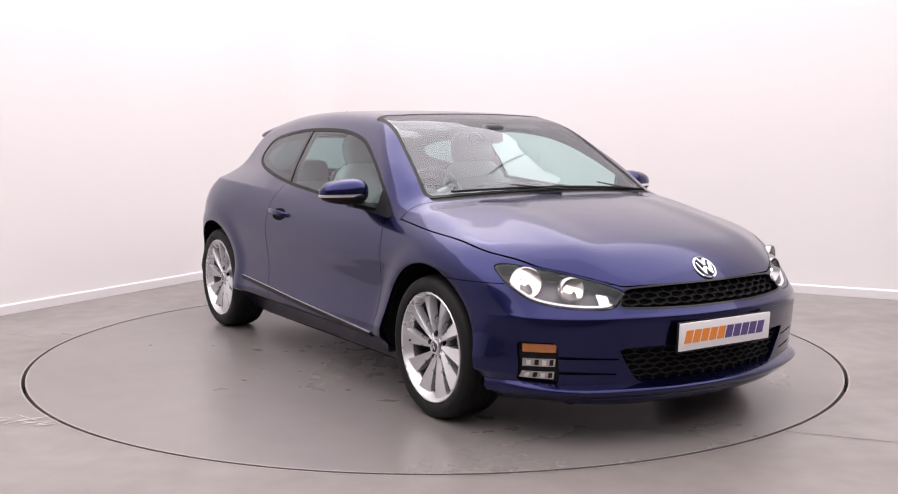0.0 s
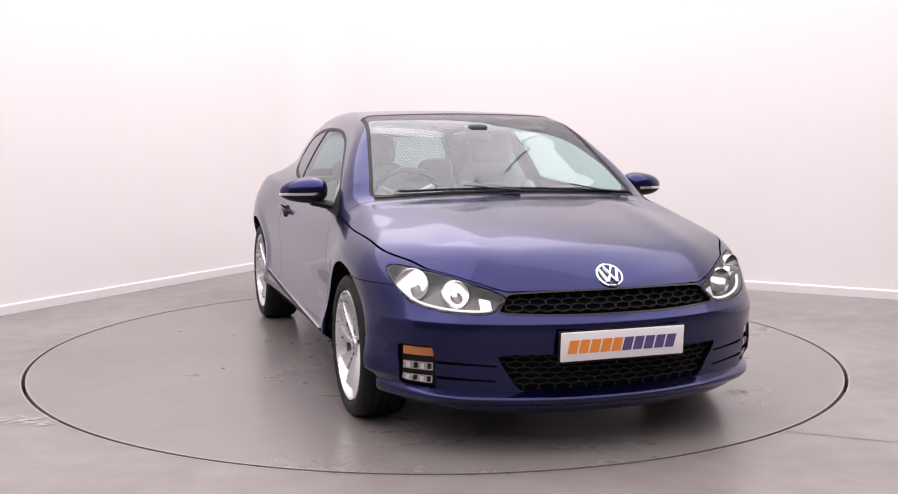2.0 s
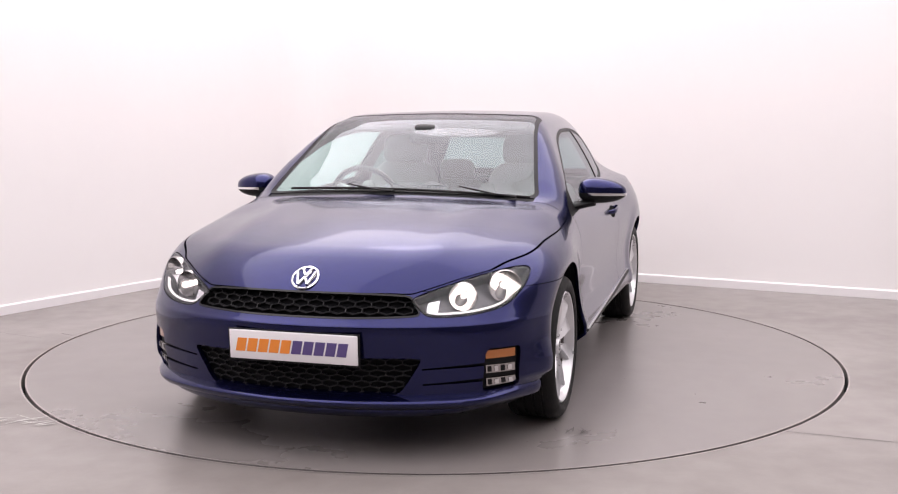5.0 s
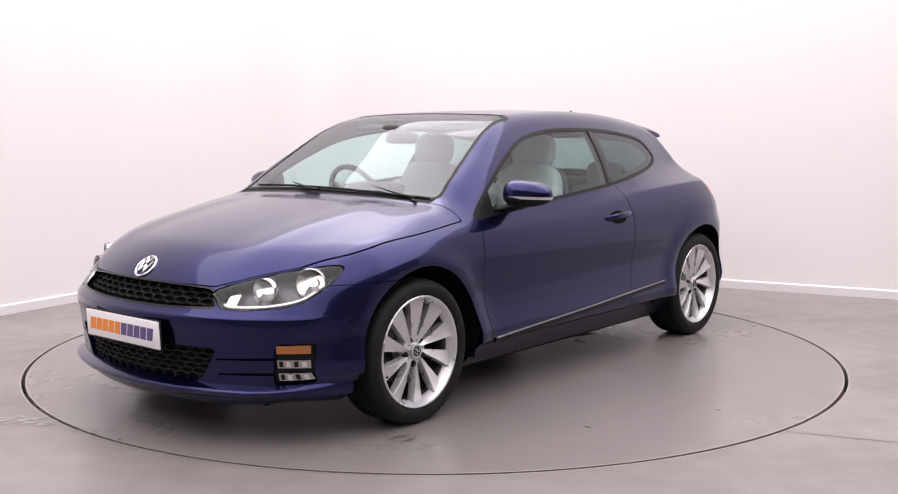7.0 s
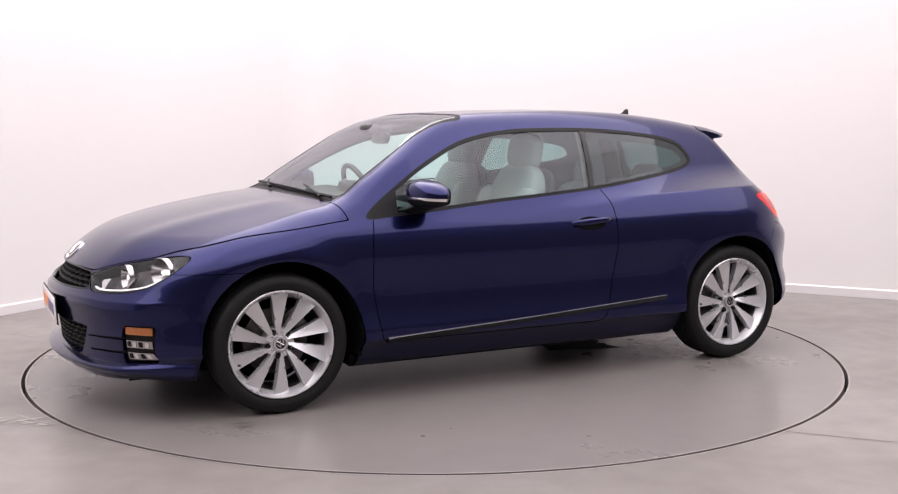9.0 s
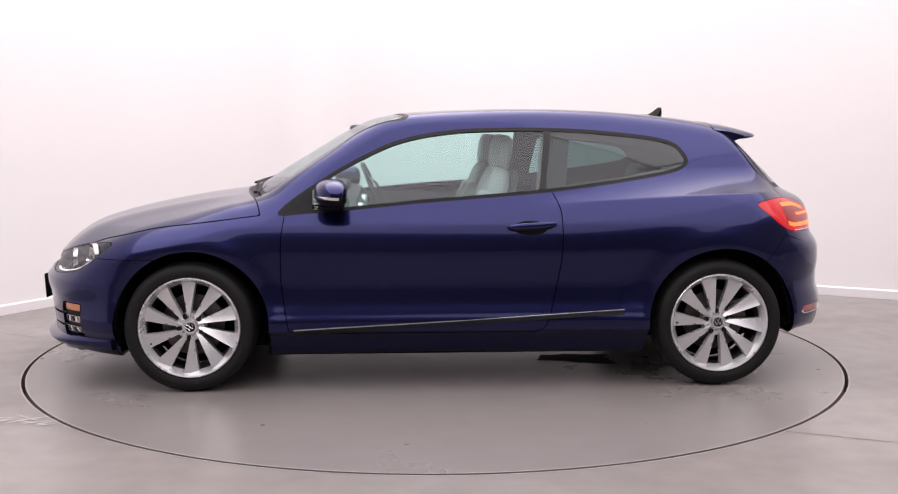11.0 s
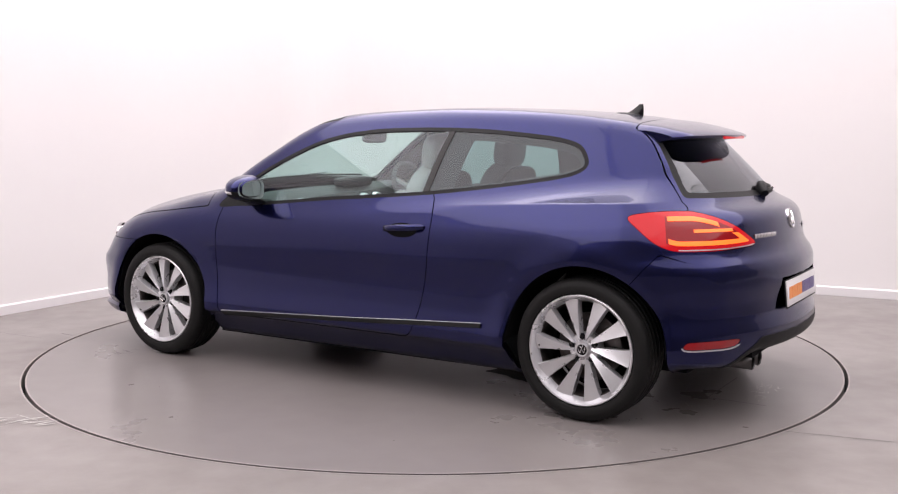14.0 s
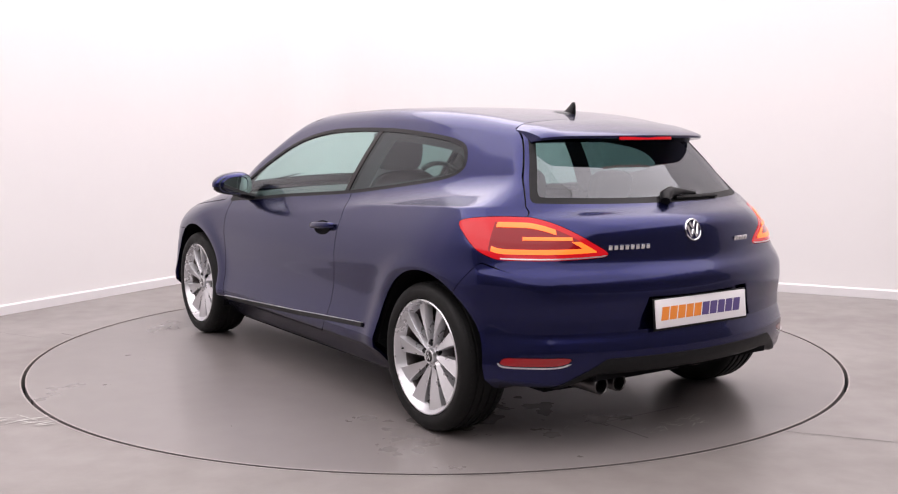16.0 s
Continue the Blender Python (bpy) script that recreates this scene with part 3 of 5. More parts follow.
# outlines
DLO = spline(((0.862, 0.852), (0.72, 0.857), (0.58, 0.866), (0.18, 0.903), (-0.10, 0.924), (-0.47, 0.954), (-0.80, 0.994), (-1.06, 1.034), (-1.165, 1.068), (-1.19, 1.112),
              (-1.145, 1.180), (-1.07, 1.212), (-0.94, 1.234), (-0.66, 1.260), (-0.385, 1.269), (-0.10, 1.265), (0.04, 1.254), (0.18, 1.233), (0.32, 1.195), (0.466, 1.128), (0.61, 1.048), (0.80, 0.922)))
DOOR = spline(((0.800, 0.90), (0.842, 0.78), (0.850, 0.665), (0.848, 0.52), (0.822, 0.345), (0.800, 0.290), (0.70, 0.282), (0.2, 0.282), (-0.30, 0.282), (-0.40, 0.290), (-0.440, 0.345), (-0.470, 0.452),
               (-0.505, 0.647), (-0.508, 0.84), (-0.486, 0.922), (-0.462, 0.965), (-0.43, 1.05), (0.1, 1.05), (0.6, 0.97)))
HEADLAMP = spline(((0.440, 0.620), (0.462, 0.585), (0.500, 0.558), (0.58, 0.553), (0.68, 0.562), (0.755, 0.586), (0.800, 0.640), (0.812, 0.690), (0.800, 0.712), (0.760, 0.715), (0.69, 0.702), (0.584, 0.674)))
GRILLE = spline(((0, 0.553), (0.2, 0.553), (0.38, 0.557), (0.452, 0.561), (0.462, 0.570), (0.440, 0.600), (0.42, 0.622), (0.36, 0.629), (0.2, 0.634), (0, 0.635), (-0.3, 0.634), (-0.3, 0.553)), 6)
LOWER_GRILLE = spline(((-0.2, 0.250), (0.2, 0.250), (0.34, 0.253), (0.395, 0.264), (0.44, 0.325), (0.474, 0.384), (0.464, 0.397), (0.38, 0.400), (0.2, 0.400), (-0.2, 0.400)), 6)
FOG = spline(((0.690, 0.258), (0.75, 0.260), (0.798, 0.270), (0.806, 0.34), (0.808, 0.410), (0.797, 0.424), (0.75, 0.424), (0.705, 0.418), (0.692, 0.34)), 6)
TAIL = spline(((0.030, 0.893), (0.09, 0.910), (0.19, 0.916), (0.30, 0.915), (0.362, 0.912), (0.44, 0.897), (0.507, 0.873), (0.58, 0.830), (0.645, 0.785), (0.642, 0.768), (0.60, 0.762), (0.45, 0.757), (0.30, 0.757), (0.217, 0.762), (0.147, 0.791), (0.075, 0.850)))
REFLEX = spline(((0.262, 0.356), (0.36, 0.354), (0.45, 0.356), (0.488, 0.370), (0.483, 0.384), (0.40, 0.386), (0.31, 0.384), (0.266, 0.380)), 6)


def side_on(P):
    return np.abs(P[:, 1]) > 0.4


def front_on(P):
    return P[:, 0] > 1.45


def rear_on(P):
    return P[:, 0] < -1.3


dlo = outline_field(DLO, side_uv, side_on)
door_f = outline_field(DOOR, side_uv, side_on)
headlamp_f = outline_field(HEADLAMP, end_uv, front_on)
grille_f = outline_field(GRILLE, end_uv, front_on)
lower_grille_f = outline_field(LOWER_GRILLE, end_uv, front_on)
fog_f = outline_field(FOG, end_uv, front_on)
tail_f = outline_field(TAIL, corner_uv, rear_on)
reflex_f = outline_field(REFLEX, corner_uv, rear_on)


def arch_f(P):
    f = np.full(len(P), 1.0)
    for wx in (WHEEL_X, -WHEEL_X):
        r = np.hypot(P[:, 0] - wx + 0.013, np.maximum(P[:, 2] - WHEEL_Z, (P[:, 2] - WHEEL_Z) * 0.25)) - ARCH
        f = np.minimum(f, np.where(np.abs(P[:, 1]) > 0.35, r, 1.0))
    return f


def screen_f(P):
    x, y, z = P.T
    ay = np.abs(y)
    f = smax(0.285 - (x + 0.20 * y * y), ay - (0.692 - 0.34 * (z - 0.95)), 0.05)
    return np.where(z > 0.88, smax(f, x + 0.20 * y * y - 1.045, 0.04), 1.0)


def hatch_glass_f(P):
    x, y, z = P.T
    f = smax(np.abs(y) - (0.617 - 0.55 * (z - 0.955)), 0.958 + 0.02 * y * y - z, 0.025)
    return np.where(x < -1.3, smax(f, z - 1.245, 0.02), 1.0)


shut_z = smooth_curve(((1.80, 0.70), (1.70, 0.733), (1.605, 0.755), (1.43, 0.792), (1.225, 0.816), (1.02, 0.841), (0.80, 0.866)))
lip_z = smooth_curve(((0.0, 0.638), (0.30, 0.637), (0.42, 0.635), (0.47, 0.648), (0.60, 0.688), (0.70, 0.712), (0.80, 0.730), (0.9, 0.74)))


def bonnet_f(P):
    x, y, z = P.T
    return np.where(x > 0.6, np.maximum.reduce([lip_z(np.abs(y)) - z, shut_z(x) - z, 1.088 - (x + 0.20 * y * y)]), 1.0)


def cowl_f(P):
    x, y, z = P.T
    return np.where(x > 0.5, np.maximum.reduce([np.abs(y) - 0.68, x + 0.20 * y * y - 1.083, 1.0 - (x + 0.20 * y * y)]), 1.0)


def front_bumper_f(P):
    x, y, z = P.T
    return np.where(x > 1.0, np.maximum(z - 0.644, 1.3 - x), 1.0)


def rear_bumper_f(P):
    x, y, z = P.T
    return np.where(x < -1.2, np.maximum(z - np.interp(-x, (1.50, 1.62, 1.72, 1.85), (0.60, 0.745, 0.712, 0.700)), x + 1.40), 1.0)


def diffuser_f(P):
    x, y, z = P.T
    return np.where(x < -1.5, z - (0.376 - 0.62 * np.maximum(np.abs(y) - 0.47, 0)), 1.0)


def hatch_f(P):
    x, y, z = P.T
    w = 0.632 - 0.55 * np.maximum(z - 0.955, 0) + 0.10 * step(0.94, 0.86, z)
    return np.where(x < -1.25, np.maximum.reduce([np.abs(y) - w, x + 1.352 + 0.02 * y * y, 0.60 - z]), 1.0)


def recess_f(P):
    x, y, z = P.T
    f = np.maximum(np.abs(y) - (0.288 + 0.35 * np.maximum(0.61 - z, 0)), np.abs(z - 0.545) - 0.072)
    return np.where(x < -1.5, f, 1.0)


def half_of(sheet, s):
    return keep(sheet, lambda p: -s * p[:, 1])


def build_car():
    car = new("car")
    tagged(car, "dark blue metallic three-door coupe with silver alloy wheels", "car")
    whole = skin()
    whole = minus(whole, arch_f)
    # inner shell: keeps the seams and grilles dark, and carries the headliner
    def lining(p):
        """Openings in the lining: smaller behind the doors, closed at the centre post."""
        x, z = p[:, 0], p[:, 2]
        return np.maximum(dlo(p) - 0.012 + 0.052 * step(-0.42, -0.60, x), 0.075 - np.abs(x + 0.49 + 0.16 * (z - 1.1)))
    shell = minus(minus(minus(minus(whole, lining), grown(screen_f, 0.012)), grown(hatch_glass_f, 0.012)), grown(headlamp_f, 0.01))
    shell = minus(shell, grown(fog_f, 0.01))
    panel("inner_shell", moved(keep(shell, lambda p: p[:, 2] - 0.93), -0.034), INNER, car, 0)
    panel("headliner", moved(minus(shell, lambda p: p[:, 2] - 0.93), -0.03), CLOTH, car, 0, "pale grey cloth headliner")

    # glass and its black surround
    win, rest = keep(whole, dlo), minus(whole, dlo)
    pane = keep(win, grown(dlo, -0.017))
    pillar = lambda p: p[:, 0] + 0.448 + 0.45 * (p[:, 2] - 1.1) * 0.35
    trim = minus(win, grown(dlo, -0.017))
    for s in (1, -1):
        half = lambda sh: keep(sh, lambda p: -s * p[:, 1])
        t = half(trim)
        panel("window_surround", t, BLACK_TRIM, car, 0.012, "matt black window surround")
        g1 = keep(half(pane), lambda p: -pillar(p) + 0.020)
        sail = keep(g1, lambda p: 0.70 - p[:, 0])
        panel("mirror_sail", sail, BLACK_TRIM, car, 0.01, "black plastic corner panel")
        panel("door_window", keep(moved(g1, -0.004), lambda p: p[:, 0] - 0.694), GLASS, car, 0, "clear door glass").visible_shadow = False
        panel("quarter_window", keep(moved(half(pane), -0.003), lambda p: pillar(p) + 0.012), PRIVACY, car, 0, "dark tinted quarter glass").visible_shadow = False
        post = keep(keep(half(pane), lambda p: -pillar(p) - 0.012), lambda p: pillar(p) - 0.020)
        panel("window_post", post, GLOSS_BLACK, car, 0.02, "gloss black window post")
    scr, rest = keep(rest, screen_f), minus(rest, screen_f)
    panel("windscreen", moved(keep(scr, grown(screen_f, -0.016)), -0.003), GLASS_WS, car, 0, "clear curved windscreen").visible_shadow = False
    panel("windscreen_seal", minus(scr, grown(screen_f, -0.018)), BLACK_TRIM, car, 0.008, "black windscreen border", offset=-0.002)
    hg, rest = keep(rest, hatch_glass_f), minus(rest, hatch_glass_f)
    panel("rear_window", moved(keep(hg, grown(hatch_glass_f, -0.022)), -0.003), HATCH_GLASS, car, 0, "dark tinted rear glass").visible_shadow = False
    panel("rear_window_border", minus(hg, grown(hatch_glass_f, -0.024)), BLACK_TRIM, car, 0.008, "black rear glass border", offset=-0.002)
    cow, rest = keep(rest, cowl_f), minus(rest, grown(cowl_f, 0.0))
    panel("cowl", moved(cow, -0.006), BLACK_TRIM, car, 0.02, "black plastic scuttle panel")

    # lamps
    lampP, rest = keep(rest, headlamp_f), minus(rest, grown(headlamp_f, 0.003))
    tailP, rest = keep(rest, tail_f), minus(rest, grown(tail_f, 0.0025))
    grille_rim, rest = keep(rest, grown(grille_f, 0.0055)), minus(rest, grown(grille_f, 0.006))
    rest = minus(rest, lower_grille_f)
    rest = minus(rest, fog_f)
    reflexP, rest = keep(rest, reflex_f), minus(rest, grown(reflex_f, 0.002))
    recP, rest = keep(rest, recess_f), minus(rest, recess_f)

    # painted panels
    gap = 0.0022
    bon, rest = keep(rest, grown(bonnet_f, -gap)), minus(rest, grown(bonnet_f, gap))
    panel("bonnet", bon, PAINT, car)
    d, rest = keep(rest, grown(door_f, -gap)), minus(rest, grown(door_f, gap))
    for s in (1, -1):
        half = lambda sh: keep(sh, lambda p: -s * p[:, 1])
        panel("door", half(d), PAINT, car)
    fb, rest = keep(rest, grown(front_bumper_f, -gap * 0.7)), minus(rest, grown(front_bumper_f, gap * 0.7))
    def slot_f(p):
        """Two slots between each fog lamp and the grille, opening towards the lamp."""
        ay = np.abs(p[:, 1])
        f = np.full(len(p), 1.0)
        for z0, slope in ((0.360, 0.05), (0.299, 0.05)):
            f = np.minimum(f, np.abs(p[:, 2] - z0 - slope * (ay - 0.60)) - 0.0035 - 0.0025 * step(0.50, 0.68, ay))
        return np.maximum(f, np.maximum(0.478 - ay, ay - 0.697))
    slots = keep(fb, grown(slot_f, 0.003))
    panel("front_bumper", minus(fb, slot_f), PAINT, car, 0.02)
    for s in (1, -1):
        panel("bumper_slot", half_of(slots, s), BLACK_TRIM, car, 0, "thin black slots in the bumper", offset=-0.016)
    frame_sheet = keep(grille_rim, lambda p: -grown(grille_f, -0.001)(p))
    panel("grille_frame", frame_sheet, GLOSS_BLACK, car, 0.02, "gloss black grille frame", offset=0.001)
    seam = lambda p: gap * step(-1.74, -1.66, p[:, 0])
    rb, rest = keep(rest, lambda p: rear_bumper_f(p) + seam(p)), minus(rest, lambda p: rear_bumper_f(p) - seam(p))
    panel("diffuser", keep(rb, diffuser_f), BLACK_TRIM, car, 0.03, "matt black rear diffuser", offset=0.004)
    panel("rear_bumper", minus(rb, diffuser_f), PAINT, car)
    seam = lambda p: gap * step(0.90, 0.93, p[:, 2])
    ht, rest = keep(rest, lambda p: hatch_f(p) + seam(p)), minus(rest, lambda p: hatch_f(p) - seam(p))
    panel("tailgate", ht, PAINT, car)
    roof_f = lambda p: np.where(p[:, 2] > 1.2, np.maximum.reduce([np.abs(p[:, 1]) - 0.545, p[:, 0] - 0.23, -1.33 - p[:, 0]]), 1.0)
    panel("roof", keep(rest, roof_f), PAINT, car, 0.0)
    panel("body_shell", minus(rest, roof_f), PAINT, car, 0.014)
    line = lambda p: p[:, 2] - np.interp(p[:, 0], (-0.83, -0.12, 0.81), (0.378, 0.336, 0.291))
    sides = keep(minus(whole, dlo), lambda p: np.maximum(0.5 - np.abs(p[:, 1]), np.abs(p[:, 0] + 0.01) - 0.80))
    strip = keep(keep(sides, lambda p: line(p) - 0.0085), lambda p: -line(p) - 0.0095)
    bright = keep(keep(sides, lambda p: line(p) - 0.0125), lambda p: 0.0100 - line(p))
    for s in (1, -1):
        half = lambda sh: keep(sh, lambda p: -s * p[:, 1])
        panel("sill_strip", half(strip), BLACK_TRIM, car, 0.012, "black strip with a thin bright edge along the sill", offset=0.009)
        panel("sill_chrome", half(bright), SATIN, car, 0.01, "thin bright sill moulding", offset=0.010)
    return car, dict(headlamp=lampP, tail=tailP, reflex=reflexP, recess=recP, fog=keep(whole, fog_f), strip=minus(whole, dlo))


car, cuts = build_car()


def both(fn):
    for s in (1, -1):
        fn(s)


NOSE_Y, NOSE_Z = np.linspace(-0.86, 0.86, 173), np.linspace(0.20, 0.74, 109)


def nose_table():
    Y, Z = np.meshgrid(NOSE_Y, NOSE_Z, indexing="ij")
    lo, hi = np.full(Y.shape, 1.3), np.full(Y.shape, 2.4)
    for _ in range(20):
        m = (lo + hi) / 2
        out = solid(m, Y, Z) > 0
        hi, lo = np.where(out, m, hi), np.where(out, lo, m)
    return lo


NOSE = nose_table()


def front_x(y, z):
    """Where the nose's skin lies."""
    i, j = (y + 0.86) / 0.01, (z - 0.20) / 0.005
    a, b = int(min(max(i, 0), 171)), int(min(max(j, 0), 107))
    u, v = i - a, j - b
    return float((NOSE[a, b] * (1 - u) + NOSE[a + 1, b] * u) * (1 - v) + (NOSE[a, b + 1] * (1 - u) + NOSE[a + 1, b + 1] * u) * v)


def rear_x(y, z):
    lo, hi = -2.4, -1.2
    for _ in range(15):
        m = (lo + hi) / 2
        lo, hi = (m, hi) if solid(np.array([m]), np.array([y]), np.array([z]))[0] > 0 else (lo, m)
    return lo


def top_z(x, y):
    lo, hi = 0.55, 1.7
    for _ in range(15):
        m = (lo + hi) / 2
        lo, hi = (lo, m) if solid(np.array([x]), np.array([y]), np.array([m]))[0] > 0 else (m, hi)
    return lo


def side_y(x, z):
    lo, hi = 0.3, 1.2
    for _ in range(15):
        m = (lo + hi) / 2
        lo, hi = (lo, m) if solid(np.array([x]), np.array([m]), np.array([z]))[0] > 0 else (m, hi)
    return lo


def normal_at(p):
    e, c = 0.004, np.array(p, float)
    g = [float(solid(*(c + np.eye(3)[k] * e)[:, None])[0] - solid(*(c - np.eye(3)[k] * e)[:, None])[0]) for k in range(3)]
    return Vector(g).normalized()


def pillow(bm, size, at, turn=None, power=0.55, seg=(28, 18)):
    """A soft padded block."""
    rows = []
    for i in range(seg[1] + 1):
        v = -math.pi / 2 + math.pi * i / seg[1]
        row = []
        for j in range(seg[0]):
            u = 2 * math.pi * j / seg[0]
            c = (math.cos(u) * math.cos(v), math.sin(u) * math.cos(v), math.sin(v))
            p = Vector([math.copysign(abs(a) ** power, a) * b / 2 for a, b in zip(c, size)])
            row.append(bm.verts.new((turn @ p if turn else p) + Vector(at)))
        rows.append(row)
    for a, b in zip(rows, rows[1:]):
        for j in range(seg[0]):
            try:
                bm.faces.new((a[j], a[(j + 1) % seg[0]], b[(j + 1) % seg[0]], b[j]))
            except ValueError:
                pass
    bmesh.ops.remove_doubles(bm, verts=bm.verts, dist=0.0004)


# ---- wheels ----
def build_wheel():
    wheel = new("wheel")
    wheel.parent = car
    bm = bmesh.new()
    R = 0.314
    prof = [(0.236, -0.105), (0.262, -0.112), (0.288, -0.110), (0.303, -0.100), (0.311, -0.082)]
    for g in (-0.055, -0.02, 0.02, 0.055):       # grooves round the tread
        prof += [(R, g - 0.007), (R - 0.007, g - 0.0045), (R - 0.007, g + 0.0045), (R, g + 0.007)]
    prof += [(0.311, 0.082), (0.305, 0.097), (0.296, 0.106), (0.288, 0.1085), (0.285, 0.1105), (0.276, 0.1125), (0.262, 0.1115), (0.250, 0.107), (0.2455, 0.098), (0.2445, 0.085)]
    lathe(bm, prof, 96)
    # shoulder blocks
    for i in range(72):
        a = 2 * math.pi * i / 72
        t = Matrix.Rotation(-a, 3, "Y")
        for s in (-1, 1):
            box(bm, (0.0016, 0.014, 0.009), t @ Vector((R - 0.0022, s * 0.074, 0)), t, 0)
    part("tyre", bm, RUBBER, wheel, "black low-profile tyre")
    bm = bmesh.new()
    lathe(bm, [(0.212, 0.060), (0.216, 0.070), (0.224, 0.084), (0.229, 0.095), (0.234, 0.1035), (0.2395, 0.1055), (0.2435, 0.102), (0.243, 0.096), (0.238, 0.094)], 96)
    rim = part("rim", bm, ALLOY, wheel, "silver ten-spoke alloy rim")
    bm = bmesh.new()
    lathe(bm, [(0.238, -0.10), (0.226, -0.095), (0.206, -0.07), (0.206, 0.050), (0.212, 0.061)], 64)
    part("rim_barrel", bm, BRAKE, rim, "dark inner rim barrel")
    # one blade: a bright ridge from hub to rim with a wide sloping face beside it
    blade = bmesh.new()
    rows = []
    n = 13
    for i in range(n):
        f = i / (n - 1)
        r = 0.040 + (0.2235 - 0.040) * f
        lead = math.radians(24.3) - math.asin(0.0109 / r) + 0.012 * f ** 7
        width = (0.011 + 0.056 * f + 0.006 * f ** 7) / r
        y = 0.070 + 0.019 * math.sin(f * math.pi * 0.5)
        rise, lean = 0.0035 / r, 0.0016 / r
        pts = []
        for a, dy in ((lead + rise, -0.038), (lead + lean * 1.2, -0.004), (lead, 0.0), (lead - lean, -0.0008), (lead - width * 0.55, -0.006 - 0.004 * f), (lead - width, -0.010 - 0.008 * f), (lead - width, -0.050)):
            pts.append(blade.verts.new((r * math.cos(a), y + dy, r * math.sin(a))))
        rows.append(pts)
    for a, b in zip(rows, rows[1:]):
        for k in range(6):
            blade.faces.new((a[k], a[k + 1], b[k + 1], b[k]))
        blade.faces.new((a[6], a[0], b[0], b[6]))
    blade.faces.new(rows[0]), blade.faces.new(rows[-1])
    first = part("spoke", blade, ALLOY, rim)
    for i in range(1, 10):
        ob = new("spoke", first.data)
        ob.parent = rim
        ob.matrix_basis = Matrix.Rotation(2 * math.pi * i / 10, 4, "Y")
    bm = bmesh.new()
    lathe(bm, [(0.0, 0.062), (0.066, 0.060), (0.070, 0.052), (0.070, 0.0)], 48)
    part("hub", bm, ALLOY, wheel)
    cap = bmesh.new()
    lathe(cap, [(0.0, 0.0795), (0.024, 0.0795), (0.0275, 0.081), (0.031, 0.080), (0.033, 0.076), (0.033, 0.06)], 40)
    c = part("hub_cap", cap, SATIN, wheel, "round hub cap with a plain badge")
    bm = bmesh.new()
    lathe(bm, [(0.0, 0.0805), (0.0235, 0.0803), (0.0238, 0.079)], 32)
    part("badge_disc", bm, GLOSS_BLACK, c)
    bm = bmesh.new()
    for x0, z0, x1, z1 in ((-0.018, 0.012, -0.009, -0.014), (-0.009, -0.014, 0, 0.003), (0, 0.003, 0.009, -0.014), (0.009, -0.014, 0.018, 0.012), (-0.009, 0.020, 0, 0.006), (0, 0.006, 0.009, 0.020)):
        tube(bm, ((x0, 0.0815, z0), (x1, 0.0815, z1)), 0.0018, 6)
    part("badge_bars", bm, CHROME, c)
    bolt0 = None
    for i in range(5):
        a = 2 * math.pi * (i + 0.27) / 5
        if not bolt0:
            bm = bmesh.new()
            lathe(bm, [(0.0, 0.066), (0.0085, 0.066), (0.010, 0.064), (0.010, 0.058), (0.0145, 0.058), (0.0145, 0.05)], 12)
            bolt0 = part("wheel_bolt", bm, GLOSS_BLACK, wheel)
            o = bolt0
        else:
            o = new("wheel_bolt", bolt0.data)
            o.parent = wheel
        o.matrix_basis = pose(0.056 * math.cos(a), 0.006, 0.056 * math.sin(a))
    bm = bmesh.new()
    lathe(bm, [(0.06, -0.005), (0.150, -0.005), (0.152, -0.015), (0.150, -0.025), (0.06, -0.025)], 48)
    part("brake_disc", bm, BRAKE, wheel, "dark steel brake disc")
    bm = bmesh.new()
    lathe(bm, [(0.0, -0.09), (0.204, -0.09)], 48)
    part("inner_drum", bm, INNER, wheel)
    bm = bmesh.new()
    box(bm, (0.07, 0.06, 0.13), (-0.125, -0.010, 0.02), Matrix.Rotation(0.15, 3, "Y"), 0.012)
    part("brake_caliper", bm, BRAKE, wheel)
    bm = bmesh.new()
    tube(bm, ((0.213, 0.062, 0.03), (0.200, 0.085, 0.03)), 0.004, 8)
    part("valve", bm, RUBBER, wheel)
    return wheel


wheel0 = build_wheel()
WHEEL_Y = 0.785
wheel0.matrix_basis = pose(WHEEL_X, WHEEL_Y, 0.314, 0, 31.4, 0)
for wx, s, spin in ((-WHEEL_X, 1, 8.7), (WHEEL_X, -1, 10), (-WHEEL_X, -1, 80)):
    copy_thing(wheel0, pose(wx, s * WHEEL_Y, 0.314) @ pose(0, 0, 0, 0, 0, 0 if s > 0 else 180) @ pose(0, 0, 0, 0, spin, 0))


